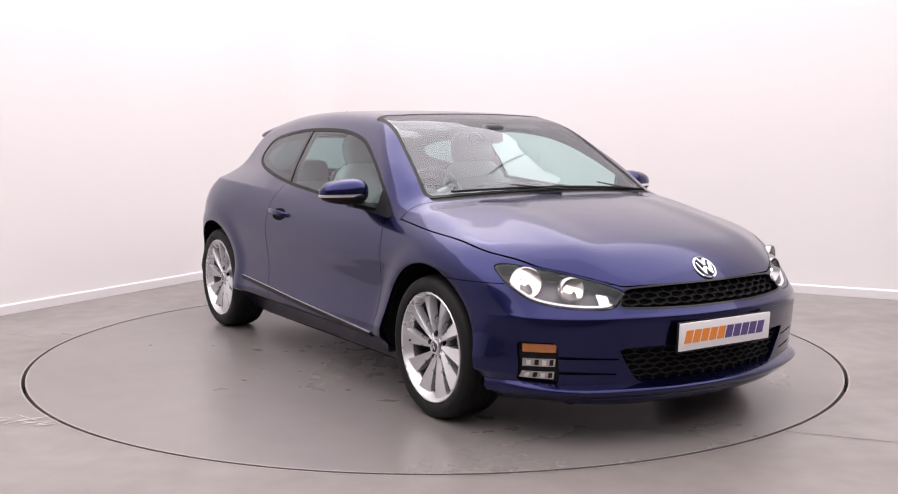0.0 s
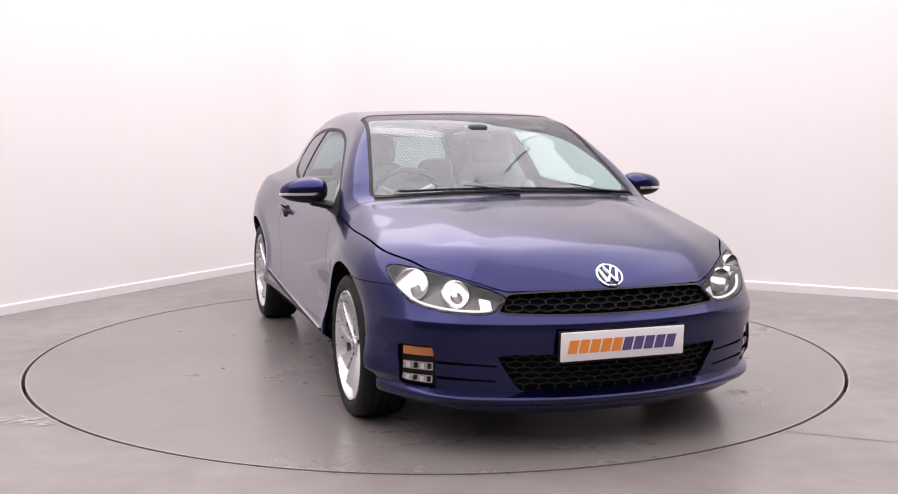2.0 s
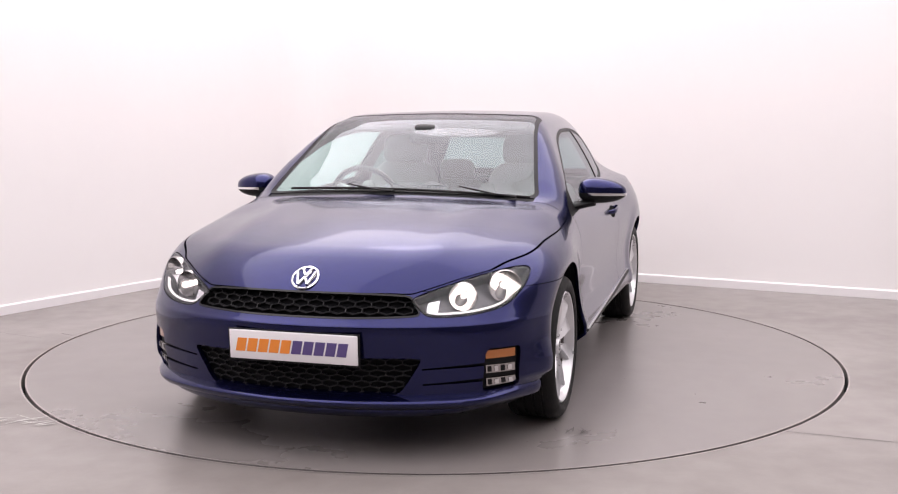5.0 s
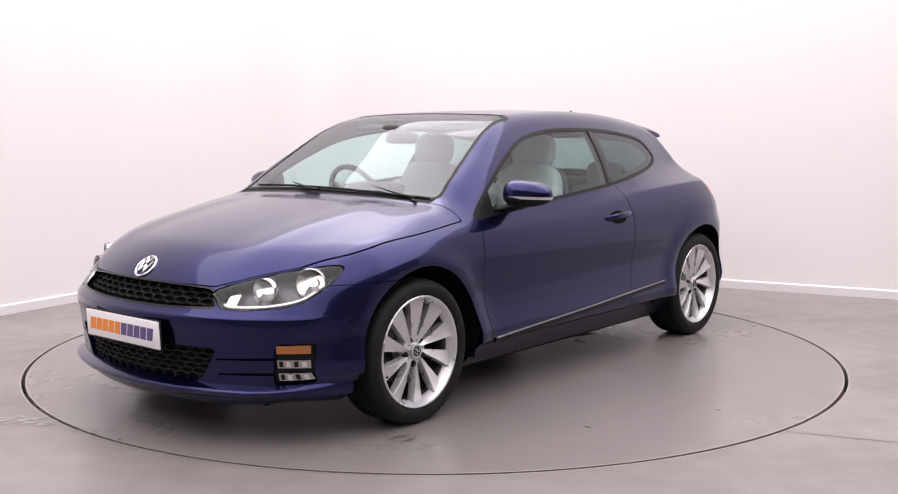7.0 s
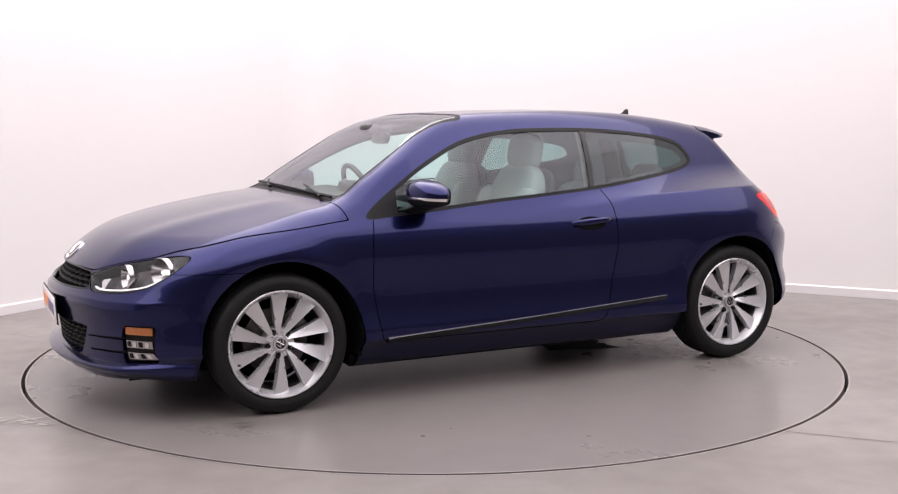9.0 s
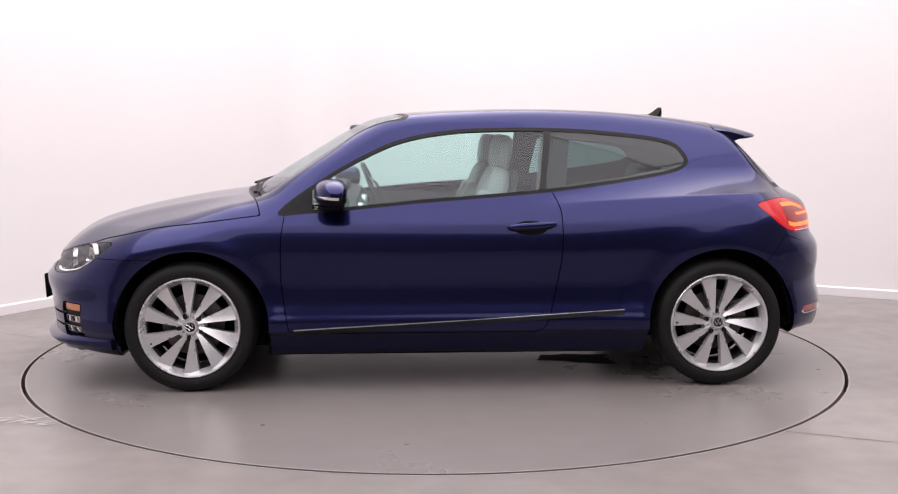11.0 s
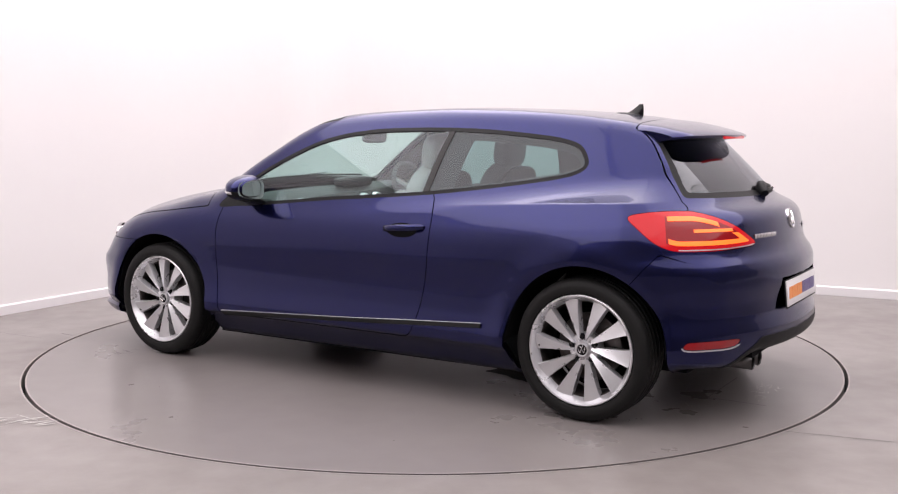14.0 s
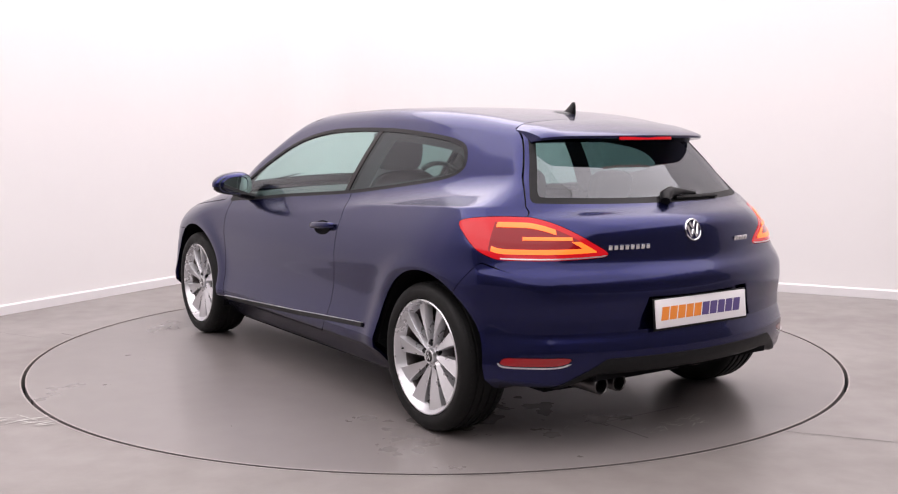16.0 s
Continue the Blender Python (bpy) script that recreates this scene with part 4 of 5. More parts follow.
def build_underside():
    for wx in (WHEEL_X, -WHEEL_X):
        low = -14 if wx > 0 else 2
        for s in (1, -1):
            bm = bmesh.new()
            prev = None
            for i in range(33):
                a = radians(low + (180 - 2 * low) * i / 32)
                p = (wx - 0.013 + 0.377 * math.cos(a), 0.314 + 0.377 * math.sin(a))
                edge = min(0.885, side_y(p[0] + (0.02 if p[0] > wx else -0.02), max(p[1], 0.27)) - 0.010)
                cur = [bm.verts.new((p[0], s * y, p[1])) for y in (0.52, edge)]
                if prev:
                    bm.faces.new((prev[0], cur[0], cur[1], prev[1]))
                prev = cur
            vs = [bm.verts.new((wx - 0.013 + 0.379 * math.cos(radians(a)), s * 0.52, 0.314 + 0.379 * math.sin(radians(a)))) for a in range(low, 181 - low, 8)]
            bm.faces.new(vs)
            part("wheel_arch_liner", bm, INNER, car)
    bm = bmesh.new()
    for x0, x1, w in ((-0.93, 0.93, 0.77), (0.93, 1.65, 0.54), (-1.65, -0.93, 0.54), (1.65, 1.90, 0.60)):
        box(bm, (x1 - x0, 2 * w, 0.05), ((x0 + x1) / 2, 0, 0.215 if x1 < 0 else 0.180))
    box(bm, (0.34, 1.0, 0.05), (-1.75, 0, 0.31))
    part("floorpan", bm, INNER, car, smooth=False)
    for i, y in enumerate((0.47, 0.375)):
        bm = bmesh.new()
        lathe(bm, [(0.030, 0.0), (0.033, -0.004), (0.036, 0.0), (0.036, 0.18), (0.030, 0.18), (0.030, 0.0)], 24, "x")
        o = part("exhaust_tip", bm, EXHAUST, car, "dark steel exhaust pipe")
        o.location = (-1.915, y, 0.262)
        bm = bmesh.new()
        lathe(bm, [(0.0, 0.05), (0.0305, 0.05)], 24, "x")
        part("pipe_bore", bm, PIT, o)


build_underside()


# ---- lamps ----
def build_lamps():
    for s in (1, -1):
        lamp = new("headlamp")
        lamp.parent = car
        lens = half_of(cuts["headlamp"], s)
        panel("lens", lens, LENS, lamp, 0, "clear plastic lens", offset=-0.001).visible_shadow = False
        panel("housing", moved(lens, -0.065), LAMP_GREY, lamp, 0)
        panel("housing_edge", minus(moved(lens, -0.004), grown(headlamp_f, -0.007)), BLACK_TRIM, lamp, 0.062)
        strip = keep(keep(keep(lens, lambda p: headlamp_f(p) + 0.012), lambda p: -headlamp_f(p) - 0.019), lambda p: p[:, 2] - (0.566 + 0.32 * np.maximum(np.abs(p[:, 1]) - 0.62, 0)) - 0.012)
        panel("light_strip", moved(strip, -0.012), STRIP_LIGHT, lamp, 0.01, "lit white strip")
        for (y, z, r, back) in ((0.598, 0.616, 0.054, 0.028), (0.735, 0.644, 0.064, 0.030)):
            x = front_x(s * y, z) - 0.034
            bm = bmesh.new()
            lathe(bm, [(0.012, -0.055), (0.026, -0.045), (r * 0.82, -0.018), (r * 0.96, 0.0), (r, 0.004), (r * 1.05, 0.0), (r * 1.05, -0.02)], 36, "x")
            bowl = part("reflector", bm, BOWL, lamp, "chrome reflector bowl")
            bowl.matrix_basis = pose(x, s * y, z) @ pose(0, 0, 0, 0, 0, s * (10 if y < 0.7 else 26))
            bm = bmesh.new()
            lathe(bm, [(0.0, -0.006), (0.007, -0.008), (0.0095, -0.016), (0.0095, -0.05)], 20, "x")
            part("bulb", bm, BULB, bowl, "lit bulb")
        # square-cut indicator reflector in the inner corner
        cell = keep(lens, lambda p: np.maximum.reduce([0.492 - np.abs(p[:, 1]), np.abs(p[:, 1]) - 0.532, 0.575 - p[:, 2], p[:, 2] - 0.612 - 0.2 * (np.abs(p[:, 1]) - 0.49)]))
        panel("indicator_bowl", moved(cell, -0.030), CHROME, lamp, 0.02, "square chrome indicator reflector")

        tail = new("tail_lamp")
        tail.parent = car
        sheet = half_of(cuts["tail"], s)
        panel("lens", sheet, RED_LENS, tail, 0.03, "glossy red lens", offset=0.001)
        u = lambda p: corner_uv(p)[:, 0]
        band = keep(keep(keep(sheet, lambda p: tail_f(p) + 0.021), lambda p: -tail_f(p) - 0.039), lambda p: np.maximum(0.20 - u(p), np.minimum(u(p) - 0.46, p[:, 2] - 0.825)))
        panel("light_strip", band, TAIL_GLOW, tail, 0.004, "glowing orange-red strip", offset=0.004)
        panel("smoked_lens", keep(keep(sheet, grown(tail_f, -0.020)), lambda p: np.minimum(0.19 - u(p), 10.0)), SMOKED_RED, tail, 0.002, "smoked dark red inner lens", offset=0.002)
        mid = keep(keep(keep(sheet, lambda p: p[:, 2] - 0.842), lambda p: 0.830 - p[:, 2]), lambda p: np.abs(u(p) - 0.42) - 0.10)
        panel("inner_strip", mid, TAIL_GLOW, tail, 0.003, "glowing inner strip", offset=0.004)
        base = keep(keep(keep(sheet, lambda p: tail_f(p) + 0.001), lambda p: -tail_f(p) - 0.006), lambda p: np.maximum(p[:, 2] - 0.772, 0.24 - u(p)))
        panel("chrome_edge", base, SATIN, tail, 0.003, "silver lower edge", offset=0.003)

        fog = new("fog_lamp")
        fog.parent = car
        sheet = half_of(cuts["fog"], s)
        panel("surround", sheet, BLACK_TRIM, fog, 0.03, "black lamp surround", offset=-0.022)
        ay = lambda p: np.abs(p[:, 1])
        for nm, z0, z1, m, lb in (("indicator", 0.383, 0.416, AMBER, "amber indicator lens"), ("day_light", 0.325, 0.358, BOWL, "clear faceted lamp"), ("fog_light", 0.272, 0.305, BOWL, "clear faceted fog lamp")):
            cell = keep(keep(sheet, lambda p: np.maximum(z0 - p[:, 2], p[:, 2] - z1)), lambda p: np.maximum(0.702 - ay(p), ay(p) - 0.797))
            c = panel(nm, cell, m, fog, 0.02, lb, offset=-0.010)
            if m is BOWL:
                for k in range(4):
                    y0 = 0.706 + 0.022 * k
                    facet = keep(keep(cell, lambda p: np.abs(ay(p) - y0 - 0.008) - 0.006), lambda p: np.abs(p[:, 2] - (z0 + z1) / 2) - 0.011)
                    panel("facet", facet, CHROME if k % 2 else GLOSS_BLACK, c, 0.002, offset=-0.007)
        panel("rear_reflector", half_of(cuts["reflex"], s), RED_REFLEX, car, 0.01, "red rear reflector")
        lip = keep(keep(keep(cuts["strip"], lambda p: reflex_f(p) - 0.009), lambda p: 0.003 - reflex_f(p)), lambda p: p[:, 2] - 0.362)
        panel("reflector_trim", half_of(lip, s), SATIN, car, 0.004, "bright trim under the reflector", offset=0.003)


build_lamps()


# ---- nose: grilles, badge, plate ----
def hex_mesh(name, z0, z1, inside, dy, dz, bar, depth):
    bm = bmesh.new()
    rows = int((z1 - z0) / dz) + 2
    cols = int(1.0 / dy) + 2
    done = set()
    for r in range(rows):
        for c in range(-cols, cols + 1):
            cy, cz = (c + 0.5 * (r % 2)) * dy, z0 + r * dz
            hexa = [(cy + dy * sx, cz + dz * sz) for sx, sz in ((0, 0.667), (0.5, 0.333), (0.5, -0.333), (0, -0.667), (-0.5, -0.333), (-0.5, 0.333))]
            for p, q in zip(hexa, hexa[1:] + hexa[:1]):
                k = tuple(sorted(((round(p[0], 3), round(p[1], 3)), (round(q[0], 3), round(q[1], 3)))))
                if k in done or not (inside(*p) and inside(*q)):
                    continue
                done.add(k)
                a, b = (Vector((front_x(*v) - depth, *v)) for v in (p, q))
                d = (b - a).normalized()
                n = Vector((0, -d.z, d.y)).normalized() * bar
                ring = [[bm.verts.new(e + n * u + Vector((w, 0, 0))) for u, w in ((-1, -0.012), (-0.7, 0.004), (0.7, 0.004), (1, -0.012))] for e in (a, b)]
                for i in range(4):
                    bm.faces.new((ring[0][i], ring[0][(i + 1) % 4], ring[1][(i + 1) % 4], ring[1][i]))
    return part(name, bm, GRILLE_BLACK, car, "black honeycomb grille insert")


def outline_test(f):
    return lambda y, z: bool(f(np.array([[2.1, y, z]]))[0] < 0.004)


hex_mesh("upper_grille", 0.552, 0.636, outline_test(grille_f), 0.062, 0.021, 0.0026, 0.026)
hex_mesh("lower_grille", 0.246, 0.404, outline_test(lower_grille_f), 0.062, 0.022, 0.0026, 0.026)


def badge(name, at, out, radius, material=CHROME):
    up = Vector((0, 0, 1))
    side = up.cross(out).normalized()
    up = out.cross(side)
    m = Matrix((side, up, out)).transposed().to_4x4()
    root = new(name)
    root.parent = car
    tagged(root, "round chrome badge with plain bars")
    root.matrix_basis = Matrix.Translation(at) @ m
    r = radius
    bm = bmesh.new()
    lathe(bm, [(r * 0.84, 0.0), (r * 0.86, 0.005), (r * 0.92, 0.0065), (r, 0.004), (r, -0.006)], 48, "z")
    part("ring", bm, CHROME, root)
    bm = bmesh.new()
    lathe(bm, [(0, 0.001), (r * 0.85, 0.001), (r * 0.85, -0.006)], 40, "z")
    part("disc", bm, PAINT, root)
    for x0, z0, x1, z1 in ((-0.66, 0.45, -0.34, -0.62), (-0.34, -0.62, 0, 0.0), (0, 0.0, 0.34, -0.62), (0.34, -0.62, 0.66, 0.45), (-0.34, 0.74, 0, 0.12), (0, 0.12, 0.34, 0.74)):
        bm = bmesh.new()
        tube(bm, ((x0 * r, z0 * r, 0.004), (x1 * r, z1 * r, 0.004)), 0.115 * r, 6)
        part("bar", bm, CHROME, root)


def ground_lip():
    """The chin spoiler: a crisp ledge swept round the foot of the bumper from wheel to wheel."""
    bm, rows = bmesh.new(), []
    prof = ((-0.03, 0.262), (0.000, 0.2545), (0.030, 0.238), (0.0365, 0.234), (0.0385, 0.229), (0.036, 0.221), (0.020, 0.206), (-0.004, 0.194), (-0.05, 0.184))
    for i in range(161):
        q = radians(-64 + 128 * i / 160)
        d = Vector((math.cos(q), math.sin(q), 0))
        lo, hi = 0.2, 1.4
        for _ in range(18):
            m = (lo + hi) / 2
            inside = solid(np.array([1.25 + d.x * m]), np.array([d.y * m]), np.array([0.25]))[0] < 0
            lo, hi = (m, hi) if inside else (lo, m)
        p = Vector((1.25 + d.x * lo, d.y * lo, 0))
        n = normal_at((p.x, p.y, 0.25))
        n = Vector((n.x, n.y, 0)).normalized()
        fade = 1 - 0.80 * float(step(38, 62, abs(math.degrees(q))))
        rows.append([bm.verts.new(p + n * (u * fade if u > 0 else u) + Vector((0, 0, z + 0.012 * (1 - fade)))) for u, z in prof])
    for a, b in zip(rows, rows[1:]):
        for k in range(len(prof) - 1):
            bm.faces.new((a[k], a[k + 1], b[k + 1], b[k]))
    bm.faces.new(rows[0]), bm.faces.new(rows[-1])
    part("front_lip", bm, PAINT, car, "body-coloured chin spoiler")


ground_lip()
nz = 0.684
nx = front_x(0, nz)
badge("front_badge", Vector((nx, 0, nz)), normal_at((nx, 0, nz)), 0.057)
tx = rear_x(0, 0.852)
badge("rear_badge", Vector((tx, 0, 0.852)), normal_at((tx, 0, 0.852)), 0.046)


def number_plate(name, m):
    root = new(name)
    root.parent = car
    root.matrix_basis = m
    bm = bmesh.new()
    box(bm, (0.008, 0.530, 0.114), bevel=0.003)
    part("plate_board", bm, PLATE, root, "white show plate")
    bm = bmesh.new()
    box(bm, (0.006, 0.545, 0.128), (-0.005, 0, -0.002), bevel=0.002)
    part("plate_backing", bm, BLACK_TRIM, root)
    # ten slanting block marks, orange then violet
    for i in range(10):
        y0 = -0.214 + i * 0.0465
        bm = bmesh.new()
        vs = [[bm.verts.new((x, y0 + u + 0.22 * w, w)) for u, w in ((-0.0195, -0.026), (0.0195, -0.026), (0.0195, 0.026), (-0.0195, 0.026))] for x in (0.0038, 0.0056)]
        for k in range(4):
            bm.faces.new((vs[0][k], vs[0][(k + 1) % 4], vs[1][(k + 1) % 4], vs[1][k]))
        bm.faces.new(vs[0]), bm.faces.new(vs[1])
        part("block_mark", bm, ORANGE if i < 5 else VIOLET, root, smooth=False)


number_plate("front_plate", pose(2.163, 0, 0.436, 0, 3, 0))
number_plate("rear_plate", pose(-1.998, 0, 0.535, 0, -6, 180))


def build_tail():
    sheet = moved(cuts["recess"], 0)
    panel("plate_recess", moved(sheet, -0.028), PAINT, car, 0, "recess behind the rear plate")
    panel("recess_edge", minus(moved(sheet, -0.0005), grown(recess_f, -0.004)), PAINT, car, 0.030)
    # letters beside the lamps, as plain bars
    for y0, count, pitch in ((0.415, 8, 0.024), (-0.275, 5, 0.022)):
        for i in range(count):
            y, z = y0 - pitch * i, 0.800
            bm = bmesh.new()
            box(bm, (0.006, pitch * 0.72, 0.020), bevel=0.002)
            o = part("badge_bar", bm, CHROME, car)
            o.location = (rear_x(y, z) - 0.002, y, z)
            o.rotation_euler = (0, radians(-8), math.atan(0.6 * y) * -1)
    # roof spoiler
    bm = bmesh.new()
    rows, n = [], 40
    for i in range(n + 1):
        y = -0.472 + 0.944 * i / n
        e = 1 - max(0, (abs(y) - 0.40) / 0.072) ** 2 * 0.35
        x0, xt = -1.362 - 0.02 * y * y, (-1.672 + 0.42 * y * y)
        xt = x0 + (xt - x0) * (0.35 + 0.65 * e)
        z0 = top_z(x0, y) + 0.002
        zt = 1.238 - 0.02 * y * y - (1 - e) * 0.02
        xg = -1.545 + 0.36 * y * y
        pts = [(x0 + 0.0, z0 - 0.02), (x0, z0)]
        for f in (0.25, 0.5, 0.75, 0.95):
            pts.append((x0 + (xt - x0) * f, z0 + (zt - z0) * (f ** 1.25) + 0.004 * math.sin(math.pi * f)))
        pts += [(xt, zt - 0.004), (xt + 0.004, zt - 0.014), (xt + 0.05, zt - 0.018), (xg + 0.0, top_z(xg, y) - 0.012 if abs(y) < 0.56 else zt - 0.02)]
        rows.append([bm.verts.new((px, y, pz)) for px, pz in pts])
    for a, b in zip(rows, rows[1:]):
        for k in range(len(a) - 1):
            bm.faces.new((a[k], a[k + 1], b[k + 1], b[k]))
    bm.faces.new(rows[0]), bm.faces.new(rows[-1])
    sp = part("roof_spoiler", bm, PAINT, car, "body-coloured roof spoiler")
    bm = bmesh.new()
    box(bm, (0.012, 0.30, 0.013), (-1.662, 0, 1.2215), bevel=0.003)
    part("brake_light", bm, RED_LENS, sp, "slim red brake light")
    # shark-fin aerial
    bm = bmesh.new()
    rows = []
    for f in (0, 0.15, 0.3, 0.5, 0.7, 0.88, 1.0):
        z = -0.008 + 0.070 * f
        x0, x1 = -1.05 - 0.135 * f ** 0.55, -1.205 - 0.004 * math.sin(3 * f)
        w = 0.022 * (1 - f) ** 0.8 + 0.002
        rows.append([bm.verts.new((x0 + (x1 - x0) * (0.5 - 0.5 * math.cos(t)), w * math.sin(t) * (0.4 + 0.6 * math.sin(t / 2) ** 2), 1.322 + z + 0.012 * (x0 + (x1 - x0) * (0.5 - 0.5 * math.cos(t)) + 1.2) * 8 * (1 - f))) for t in [2 * math.pi * k / 16 for k in range(16)]])
    for a, b in zip(rows, rows[1:]):
        for k in range(16):
            bm.faces.new((a[k], a[(k + 1) % 16], b[(k + 1) % 16], b[k]))
    bm.faces.new(rows[-1])
    pillow(bm, (0.155, 0.062, 0.030), (-1.128, 0, 1.329), Matrix.Rotation(radians(-4), 3, "Y"), 0.8, (20, 10))
    part("roof_aerial", bm, GLOSS_BLACK, car, "black shark-fin roof aerial")
    # rear wiper
    wz = 0.985
    w = new("rear_wiper")
    w.parent = car
    bm = bmesh.new()
    tube(bm, [(rear_x(y, wz + dz) - 0.022, y, wz + dz) for y, dz in ((0.045, -0.022), (0.02, 0.0), (-0.02, 0.012), (-0.09, 0.012), (-0.17, 0.004))], [0.020, 0.027, 0.025, 0.013, 0.008], 10)
    part("wiper_arm", bm, BLACK_TRIM, w, "black rear wiper arm")
    bm = bmesh.new()
    tube(bm, [(rear_x(y, wz - 0.012) - 0.010, y, wz - 0.012 + 0.01 * (y + 0.2)) for y in (-0.04, -0.12, -0.2, -0.28, -0.34)], 0.007, 6)
    part("wiper_blade", bm, RUBBER, w)


build_tail()


# ---- side: mirrors, handles; screen wipers ----
def build_sides():
    for s in (1, -1):
        mir = new("door_mirror")
        mir.parent = car
        # rounded shell, fuller inboard, drawn out to a tip
        U, Vv = np.meshgrid(np.linspace(0, 2 * np.pi, 65), np.linspace(0.0001, np.pi - 0.0001, 41), indexing="ij")
        cx, cy, cz = np.cos(U) * np.sin(Vv), np.cos(Vv), np.sin(U) * np.sin(Vv)
        sg = lambda v, p: np.sign(v) * np.abs(v) ** p
        y = 0.944 + 0.116 * sg(cy, 0.72)
        k = (y - 0.828) / 0.232
        taper = 1 - 0.38 * np.clip(k, 0, 1) ** 2.2
        x = 0.600 - 0.03 * k + 0.098 * sg(cx, 0.8) * taper * np.where(cx > 0, 1.0, 0.75)
        z = 0.952 + 0.006 * (1 - k) + np.where(cz > 0, 0.074, 0.063) * sg(cz, 0.72) * taper
        P = np.stack([x, y * s, z], -1).reshape(-1, 3)
        a, b = U.shape
        i = np.arange(a * b).reshape(a, b)
        q = np.stack([i[:-1, :-1], i[1:, :-1], i[1:, 1:], i[:-1, 1:]], -1).reshape(-1, 4)
        T = np.concatenate([q[:, [0, 1, 2]], q[:, [0, 2, 3]]])
        n = np.cross(P[T[:, 1]] - P[T[:, 0]], P[T[:, 2]] - P[T[:, 0]])
        out = (n * (P[T[:, 0]] - np.array([0.58, s * 0.946, 0.953]))).sum(1) < 0
        T[out] = T[out][:, ::-1]
        n = np.cross(P[T[:, 1]] - P[T[:, 0]], P[T[:, 2]] - P[T[:, 0]])
        N = np.zeros_like(P)
        for c in range(3):
            np.add.at(N, T[:, c], n)
        first, last = N.reshape(a, b, 3)[0].copy(), N.reshape(a, b, 3)[-1].copy()
        G = N.reshape(a, b, 3)
        G[0] += last
        G[-1] += first
        N = G.reshape(-1, 3) / np.maximum(np.linalg.norm(G.reshape(-1, 3), axis=1, keepdims=True), 1e-12)
        sheet = (P, N, T)
        face = lambda p: 0.528 - p[:, 0] - 0.03 * (np.abs(p[:, 1]) - 0.95)
        shell = keep(sheet, face)
        line = lambda p: p[:, 2] - (0.949 + 0.04 * (p[:, 0] - 0.6))
        panel("cap", minus(shell, line), PAINT, mir, 0.01)
        lower = keep(shell, line)
        panel("lower_shell", lower, BLACK_TRIM, mir, 0.01, "black lower mirror shell", offset=-0.001)
        ind = keep(keep(shell, lambda p: line(p) + 0.001), lambda p: -line(p) - 0.013)
        ind = keep(ind, lambda p: np.maximum(0.885 - np.abs(p[:, 1]), 0.56 - p[:, 0]))
        panel("indicator", ind, CHROME, mir, 0.003, "clear indicator strip", offset=0.002)
        bm = bmesh.new()
        ring = []
        for t in range(28):
            A = 2 * math.pi * t / 28
            u, v = math.copysign(abs(math.cos(A)) ** 0.6, math.cos(A)), math.copysign(abs(math.sin(A)) ** 0.6, math.sin(A))
            ring.append(bm.verts.new((0.532, s * (0.943 + 0.096 * u), 0.955 + 0.050 * v * (1 - 0.18 * u))))
        bm.faces.new(ring)
        part("mirror_glass", bm, MIRROR, mir, "mirror glass", smooth=False)
        bm = bmesh.new()
        pts = [(0.612, 0.775, 0.876), (0.608, 0.82, 0.884), (0.604, 0.865, 0.896), (0.60, 0.91, 0.905)]
        tube(bm, [(px, s * py, pz) for px, py, pz in pts], [0.075, 0.062, 0.062, 0.06], 14, flat=0.34)
        part("mirror_foot", bm, BLACK_TRIM, mir, "black mirror foot")

        h = new("door_handle")
        h.parent = car
        hy = lambda x, z: side_y(x, z) * s
        bm = bmesh.new()
        pts = [(-0.243, 0.787, -0.004), (-0.262, 0.790, 0.020), (-0.30, 0.794, 0.030), (-0.36, 0.798, 0.032), (-0.42, 0.801, 0.030), (-0.452, 0.803, 0.022), (-0.474, 0.804, 0.004)]
        tube(bm, [(x, hy(x, z) + s * o, z) for x, z, o in pts], [0.010, 0.014, 0.0155, 0.016, 0.0155, 0.014, 0.011], 12, flat=0.62, up=Vector((0, 1, 0)))
        part("grip", bm, PAINT, h)
        # no hollow here: a black oval on the skin paints the recess's shade
        cup_shade = keep(half_of(cuts["strip"], s), lambda p: ((p[:, 0] + 0.352) / 0.085) ** 2 + ((p[:, 2] - 0.785) / 0.034) ** 2 - 1)
        panel("cup_shade", cup_shade, INNER, h, 0.004, "black oval standing in for the handle recess's shade", offset=0.0016)
        w = new("screen_wiper")
        w.parent = car
        ys = (0.66, 0.52, 0.36, 0.20, 0.06) if s > 0 else (0.08, -0.08, -0.24, -0.40, -0.56)
        bm = bmesh.new()
        pts = []
        for i, y in enumerate(ys):
            x = 1.046 - 0.20 * y * y + (0.012 if s > 0 else -0.006) - 0.018 * i / 4
            pts.append((x, y, top_z(x, y) + 0.008))
        tube(bm, pts, 0.006, 8)
        part("wiper_blade", bm, RUBBER, w, "black wiper blade")
        bm = bmesh.new()
        y0, y1 = (0.60, 0.32) if s > 0 else (0.02, -0.24)
        x0, x1 = 1.070 - 0.20 * y0 * y0, 1.01 - 0.20 * y1 * y1
        tube(bm, [(x0, y0, top_z(x0, y0) + 0.012), (x0 - 0.01, y0 - 0.08, top_z(x0, y0) + 0.018), (x1, y1, top_z(x1, y1) + 0.014)], [0.012, 0.008, 0.005], 8, flat=0.6)
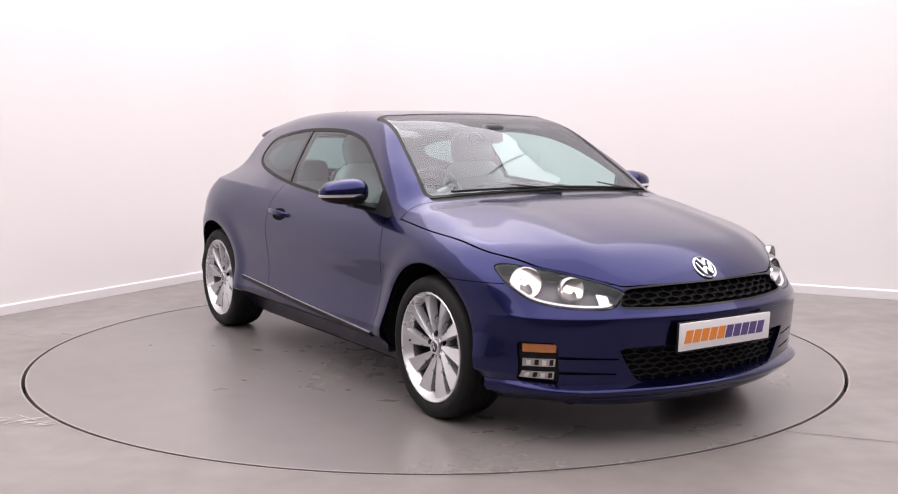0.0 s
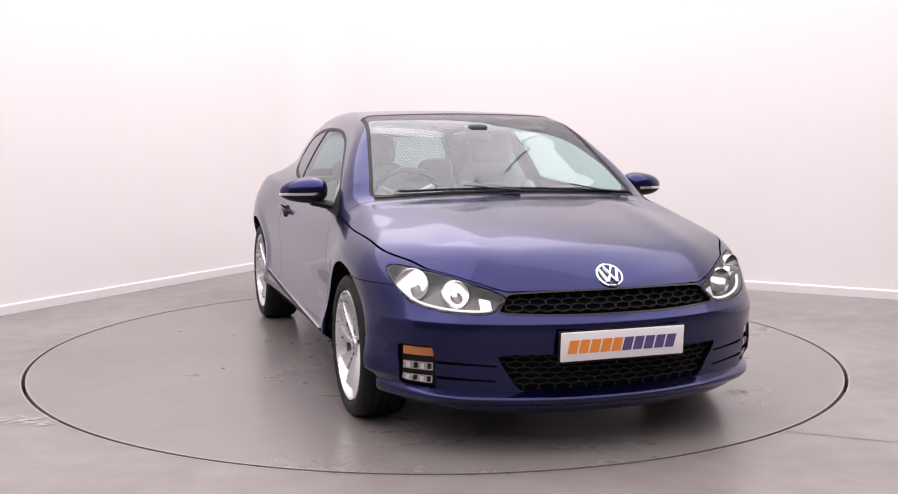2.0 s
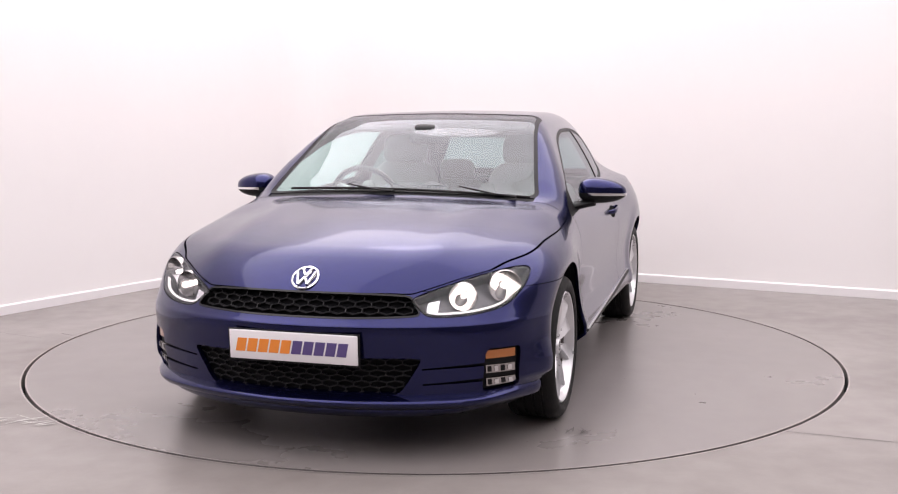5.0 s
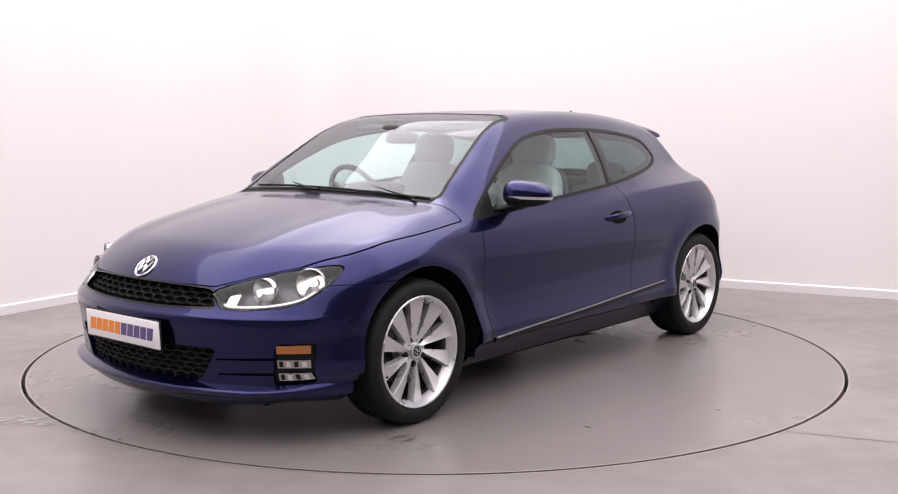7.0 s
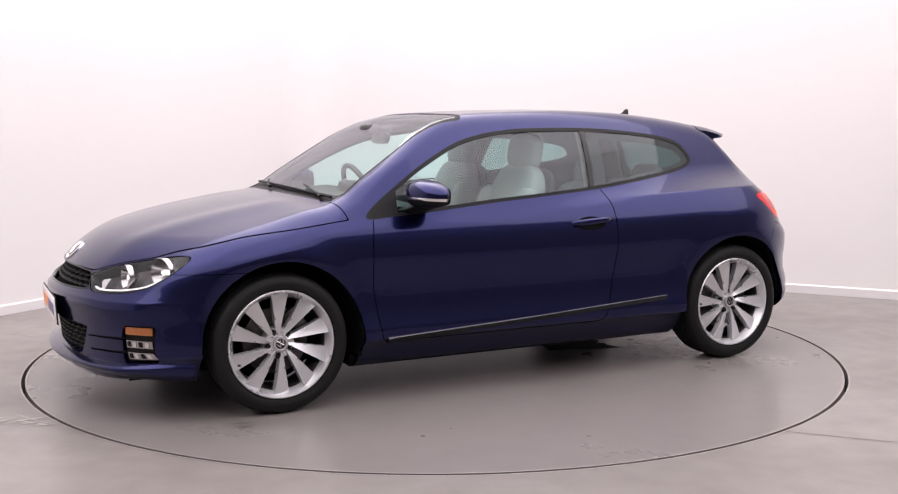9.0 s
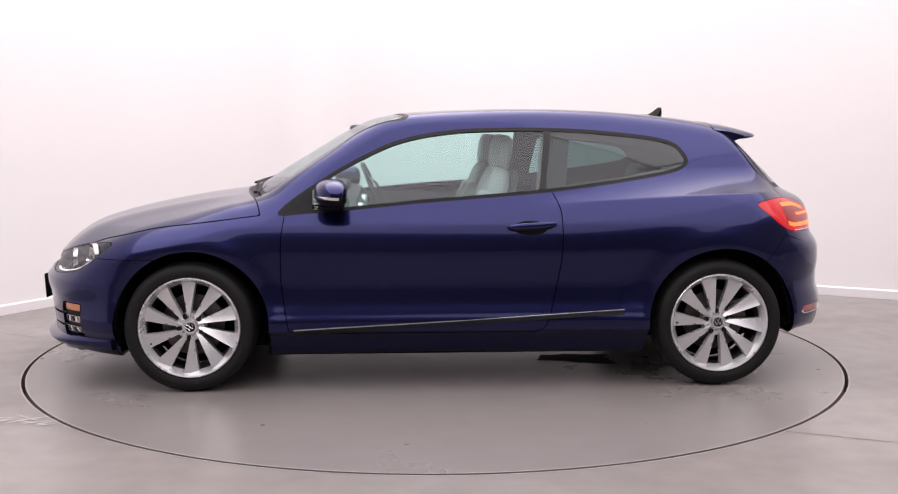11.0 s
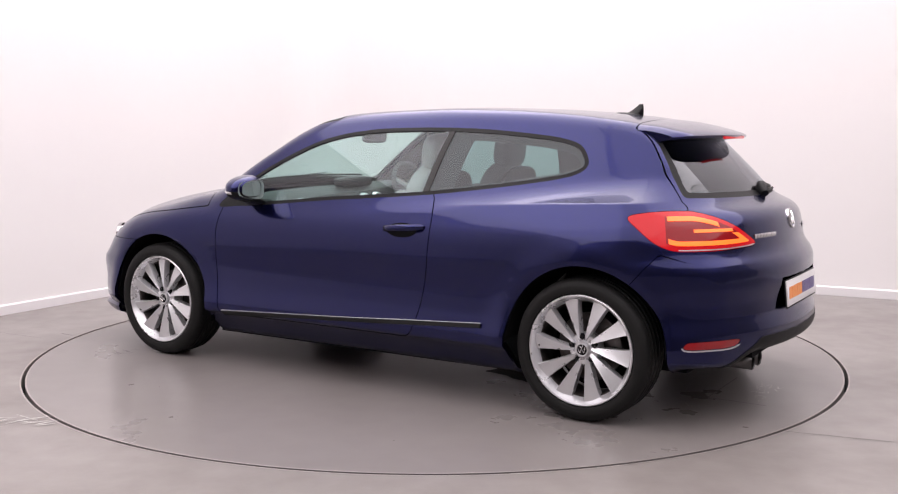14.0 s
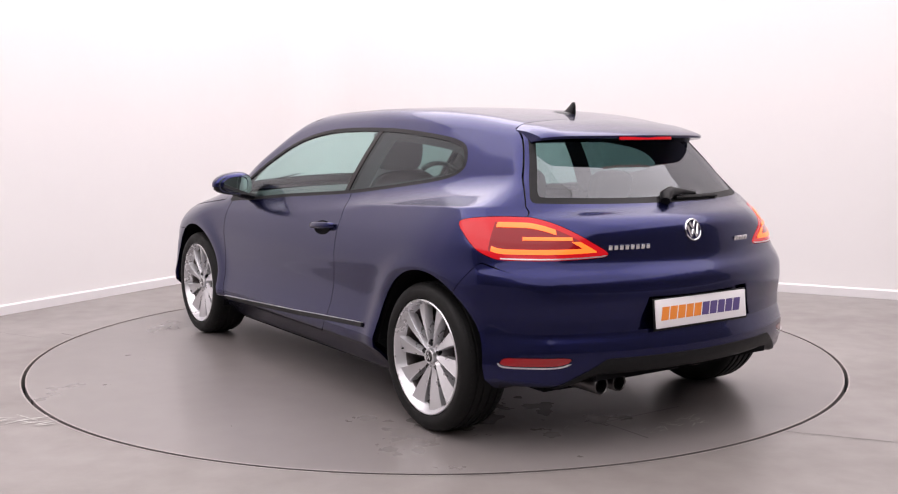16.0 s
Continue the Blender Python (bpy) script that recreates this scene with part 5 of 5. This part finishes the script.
        part("wiper_arm", bm, BLACK_TRIM, w, "black wiper arm")


build_sides()


# ---- cabin ----
def build_cabin():
    lean = Matrix.Rotation(radians(-16), 3, "Y")
    for s in (1, -1):
        seat = new("front_seat")
        seat.parent = car
        bm = bmesh.new()
        pillow(bm, (0.15, 0.44, 0.58), (-0.17, s * 0.37, 0.79), lean)
        part("backrest", bm, LEATHER, seat, "pale grey leather backrest")
        bm = bmesh.new()
        for e in (-1, 1):
            pillow(bm, (0.13, 0.11, 0.44), (-0.11, s * 0.37 + e * 0.20, 0.74), lean, seg=(16, 12))
        part("side_bolster", bm, LEATHER, seat)
        bm = bmesh.new()
        pillow(bm, (0.11, 0.27, 0.19), (-0.255, s * 0.37, 1.14), Matrix.Rotation(radians(-8), 3, "Y"), 0.6)
        part("headrest", bm, LEATHER, seat, "pale grey leather headrest")
        bm = bmesh.new()
        pillow(bm, (0.52, 0.48, 0.16), (0.12, s * 0.37, 0.47), None)
        part("cushion", bm, LEATHER, seat)
        bm = bmesh.new()
        pillow(bm, (0.06, 0.43, 0.52), (-0.262, s * 0.37, 0.80), lean)
        part("seat_back_shell", bm, DASH, seat, "dark seat back")
        rear = new("rear_seat")
        rear.parent = car
        bm = bmesh.new()
        pillow(bm, (0.16, 0.50, 0.52), (-1.02, s * 0.30, 0.68), Matrix.Rotation(radians(-22), 3, "Y"))
        part("backrest", bm, LEATHER, rear)
        bm = bmesh.new()
        pillow(bm, (0.09, 0.24, 0.15), (-1.13, s * 0.30, 0.985), lean)
        part("headrest", bm, LEATHER, rear)
        bm = bmesh.new()
        box(bm, (1.0, 0.03, 0.34), (0.20, s * 0.80, 0.70), bevel=0.012)
        part("door_card", bm, DASH, car, "dark door lining")
    bm = bmesh.new()
    rows = []
    for i in range(25):
        y = -0.76 + 1.52 * i / 24
        hump = 0.030 * math.exp(-((y + 0.37) / 0.20) ** 2)
        prof = ((1.00 - 0.20 * y * y, 0.905), (0.80, 0.925 + hump * 0.4), (0.62, 0.925 + hump), (0.50, 0.905 + hump), (0.46, 0.86), (0.50, 0.72), (0.60, 0.50))
        rows.append([bm.verts.new((px, y, pz - 0.05 * y * y)) for px, pz in prof])
    for a, b in zip(rows, rows[1:]):
        for k in range(6):
            bm.faces.new((a[k], a[k + 1], b[k + 1], b[k]))
    dash = part("dashboard", bm, DASH, car, "dark grey dashboard")
    for y in (-0.06, 0.06, 0.62):
        bm = bmesh.new()
        lathe(bm, [(0.040, 0.0), (0.046, -0.006), (0.050, 0.0), (0.050, 0.02)], 24, "x")
        o = part("air_vent", bm, SATIN, dash, "silver-rimmed air vent")
        o.location = (0.465, y, 0.845)
    bm = bmesh.new()
    pillow(bm, (0.10, 0.30, 0.06), (0.60, 0.0, 0.955), None, 0.5, (20, 12))
    part("gauge_hood", bm, DASH, dash)
    w = new("steering_wheel")
    w.parent = car
    w.matrix_basis = pose(0.415, -0.37, 0.885, 0, -66, 0)
    bm = bmesh.new()
    tube(bm, [(0.185 * math.cos(t), 0.185 * math.sin(t), 0) for t in [2 * math.pi * k / 40 for k in range(40)]], 0.015, 10, closed=True)
    part("steering_rim", bm, DASH, w, "dark leather rim")
    for a in (90, 210, 330):
        bm = bmesh.new()
        t = radians(a + 90)
        tube(bm, ((0.05 * math.cos(t), 0.05 * math.sin(t), 0.012), (0.178 * math.cos(t), 0.178 * math.sin(t), 0)), 0.014, 8)
        part("steering_spoke", bm, SATIN, w)
    bm = bmesh.new()
    pillow(bm, (0.15, 0.15, 0.05), (0, 0, 0.01), None, 0.6, (20, 12))
    part("steering_hub", bm, DASH, w)
    m = new("rearview_mirror")
    m.parent = car
    bm = bmesh.new()
    pillow(bm, (0.035, 0.22, 0.065), (0.44, 0, 1.215), Matrix.Rotation(radians(-10), 3, "Y"), 0.5, (20, 12))
    tube(bm, ((0.45, 0, 1.24), (0.49, 0, 1.275)), 0.012, 8)
    part("mirror_housing", bm, DASH, m, "dark mirror housing")
    bm = bmesh.new()
    pillow(bm, (0.10, 0.12, 0.05), (0.50, 0, 1.262), None, 0.6, (16, 10))
    part("sensor_box", bm, DASH, m)
    bm = bmesh.new()
    box(bm, (0.34, 1.02, 0.02), (-1.40, 0, 0.925), bevel=0.006)
    part("parcel_shelf", bm, DASH, car, "dark parcel shelf")
    for s in (1, -1):
        bm = bmesh.new()
        box(bm, (0.02, 0.34, 0.13), (0.24, s * 0.32, 1.272), Matrix.Rotation(radians(-80), 3, "Y"), 0.008)
        part("sun_visor", bm, CLOTH, car)


build_cabin()


def motions():
    """The turntable turns the car at an even pace after a soft start."""
    def angle(t):
        if t >= 2.0:
            return -72.07 - 11.727 * (t - 2.0)
        return float(np.interp(t, (0, 0.25, 0.5, 0.75, 1.0, 1.25, 1.5, 1.75, 2.0), (-57.82, -58.15, -58.97, -60.2, -61.85, -63.95, -66.4, -69.15, -72.07)))
    times = [0, 0.25, 0.5, 0.75, 1.0, 1.25, 1.5, 1.75] + [2 + 0.5 * i for i in range(29)]
    turns = [(t, Matrix.Rotation(radians(angle(t)), 4, "Z")) for t in times]
    walk(turntable, turns)
    walk(car, [(t, m @ Matrix.Translation(-AXIS)) for t, m in turns])


motions()
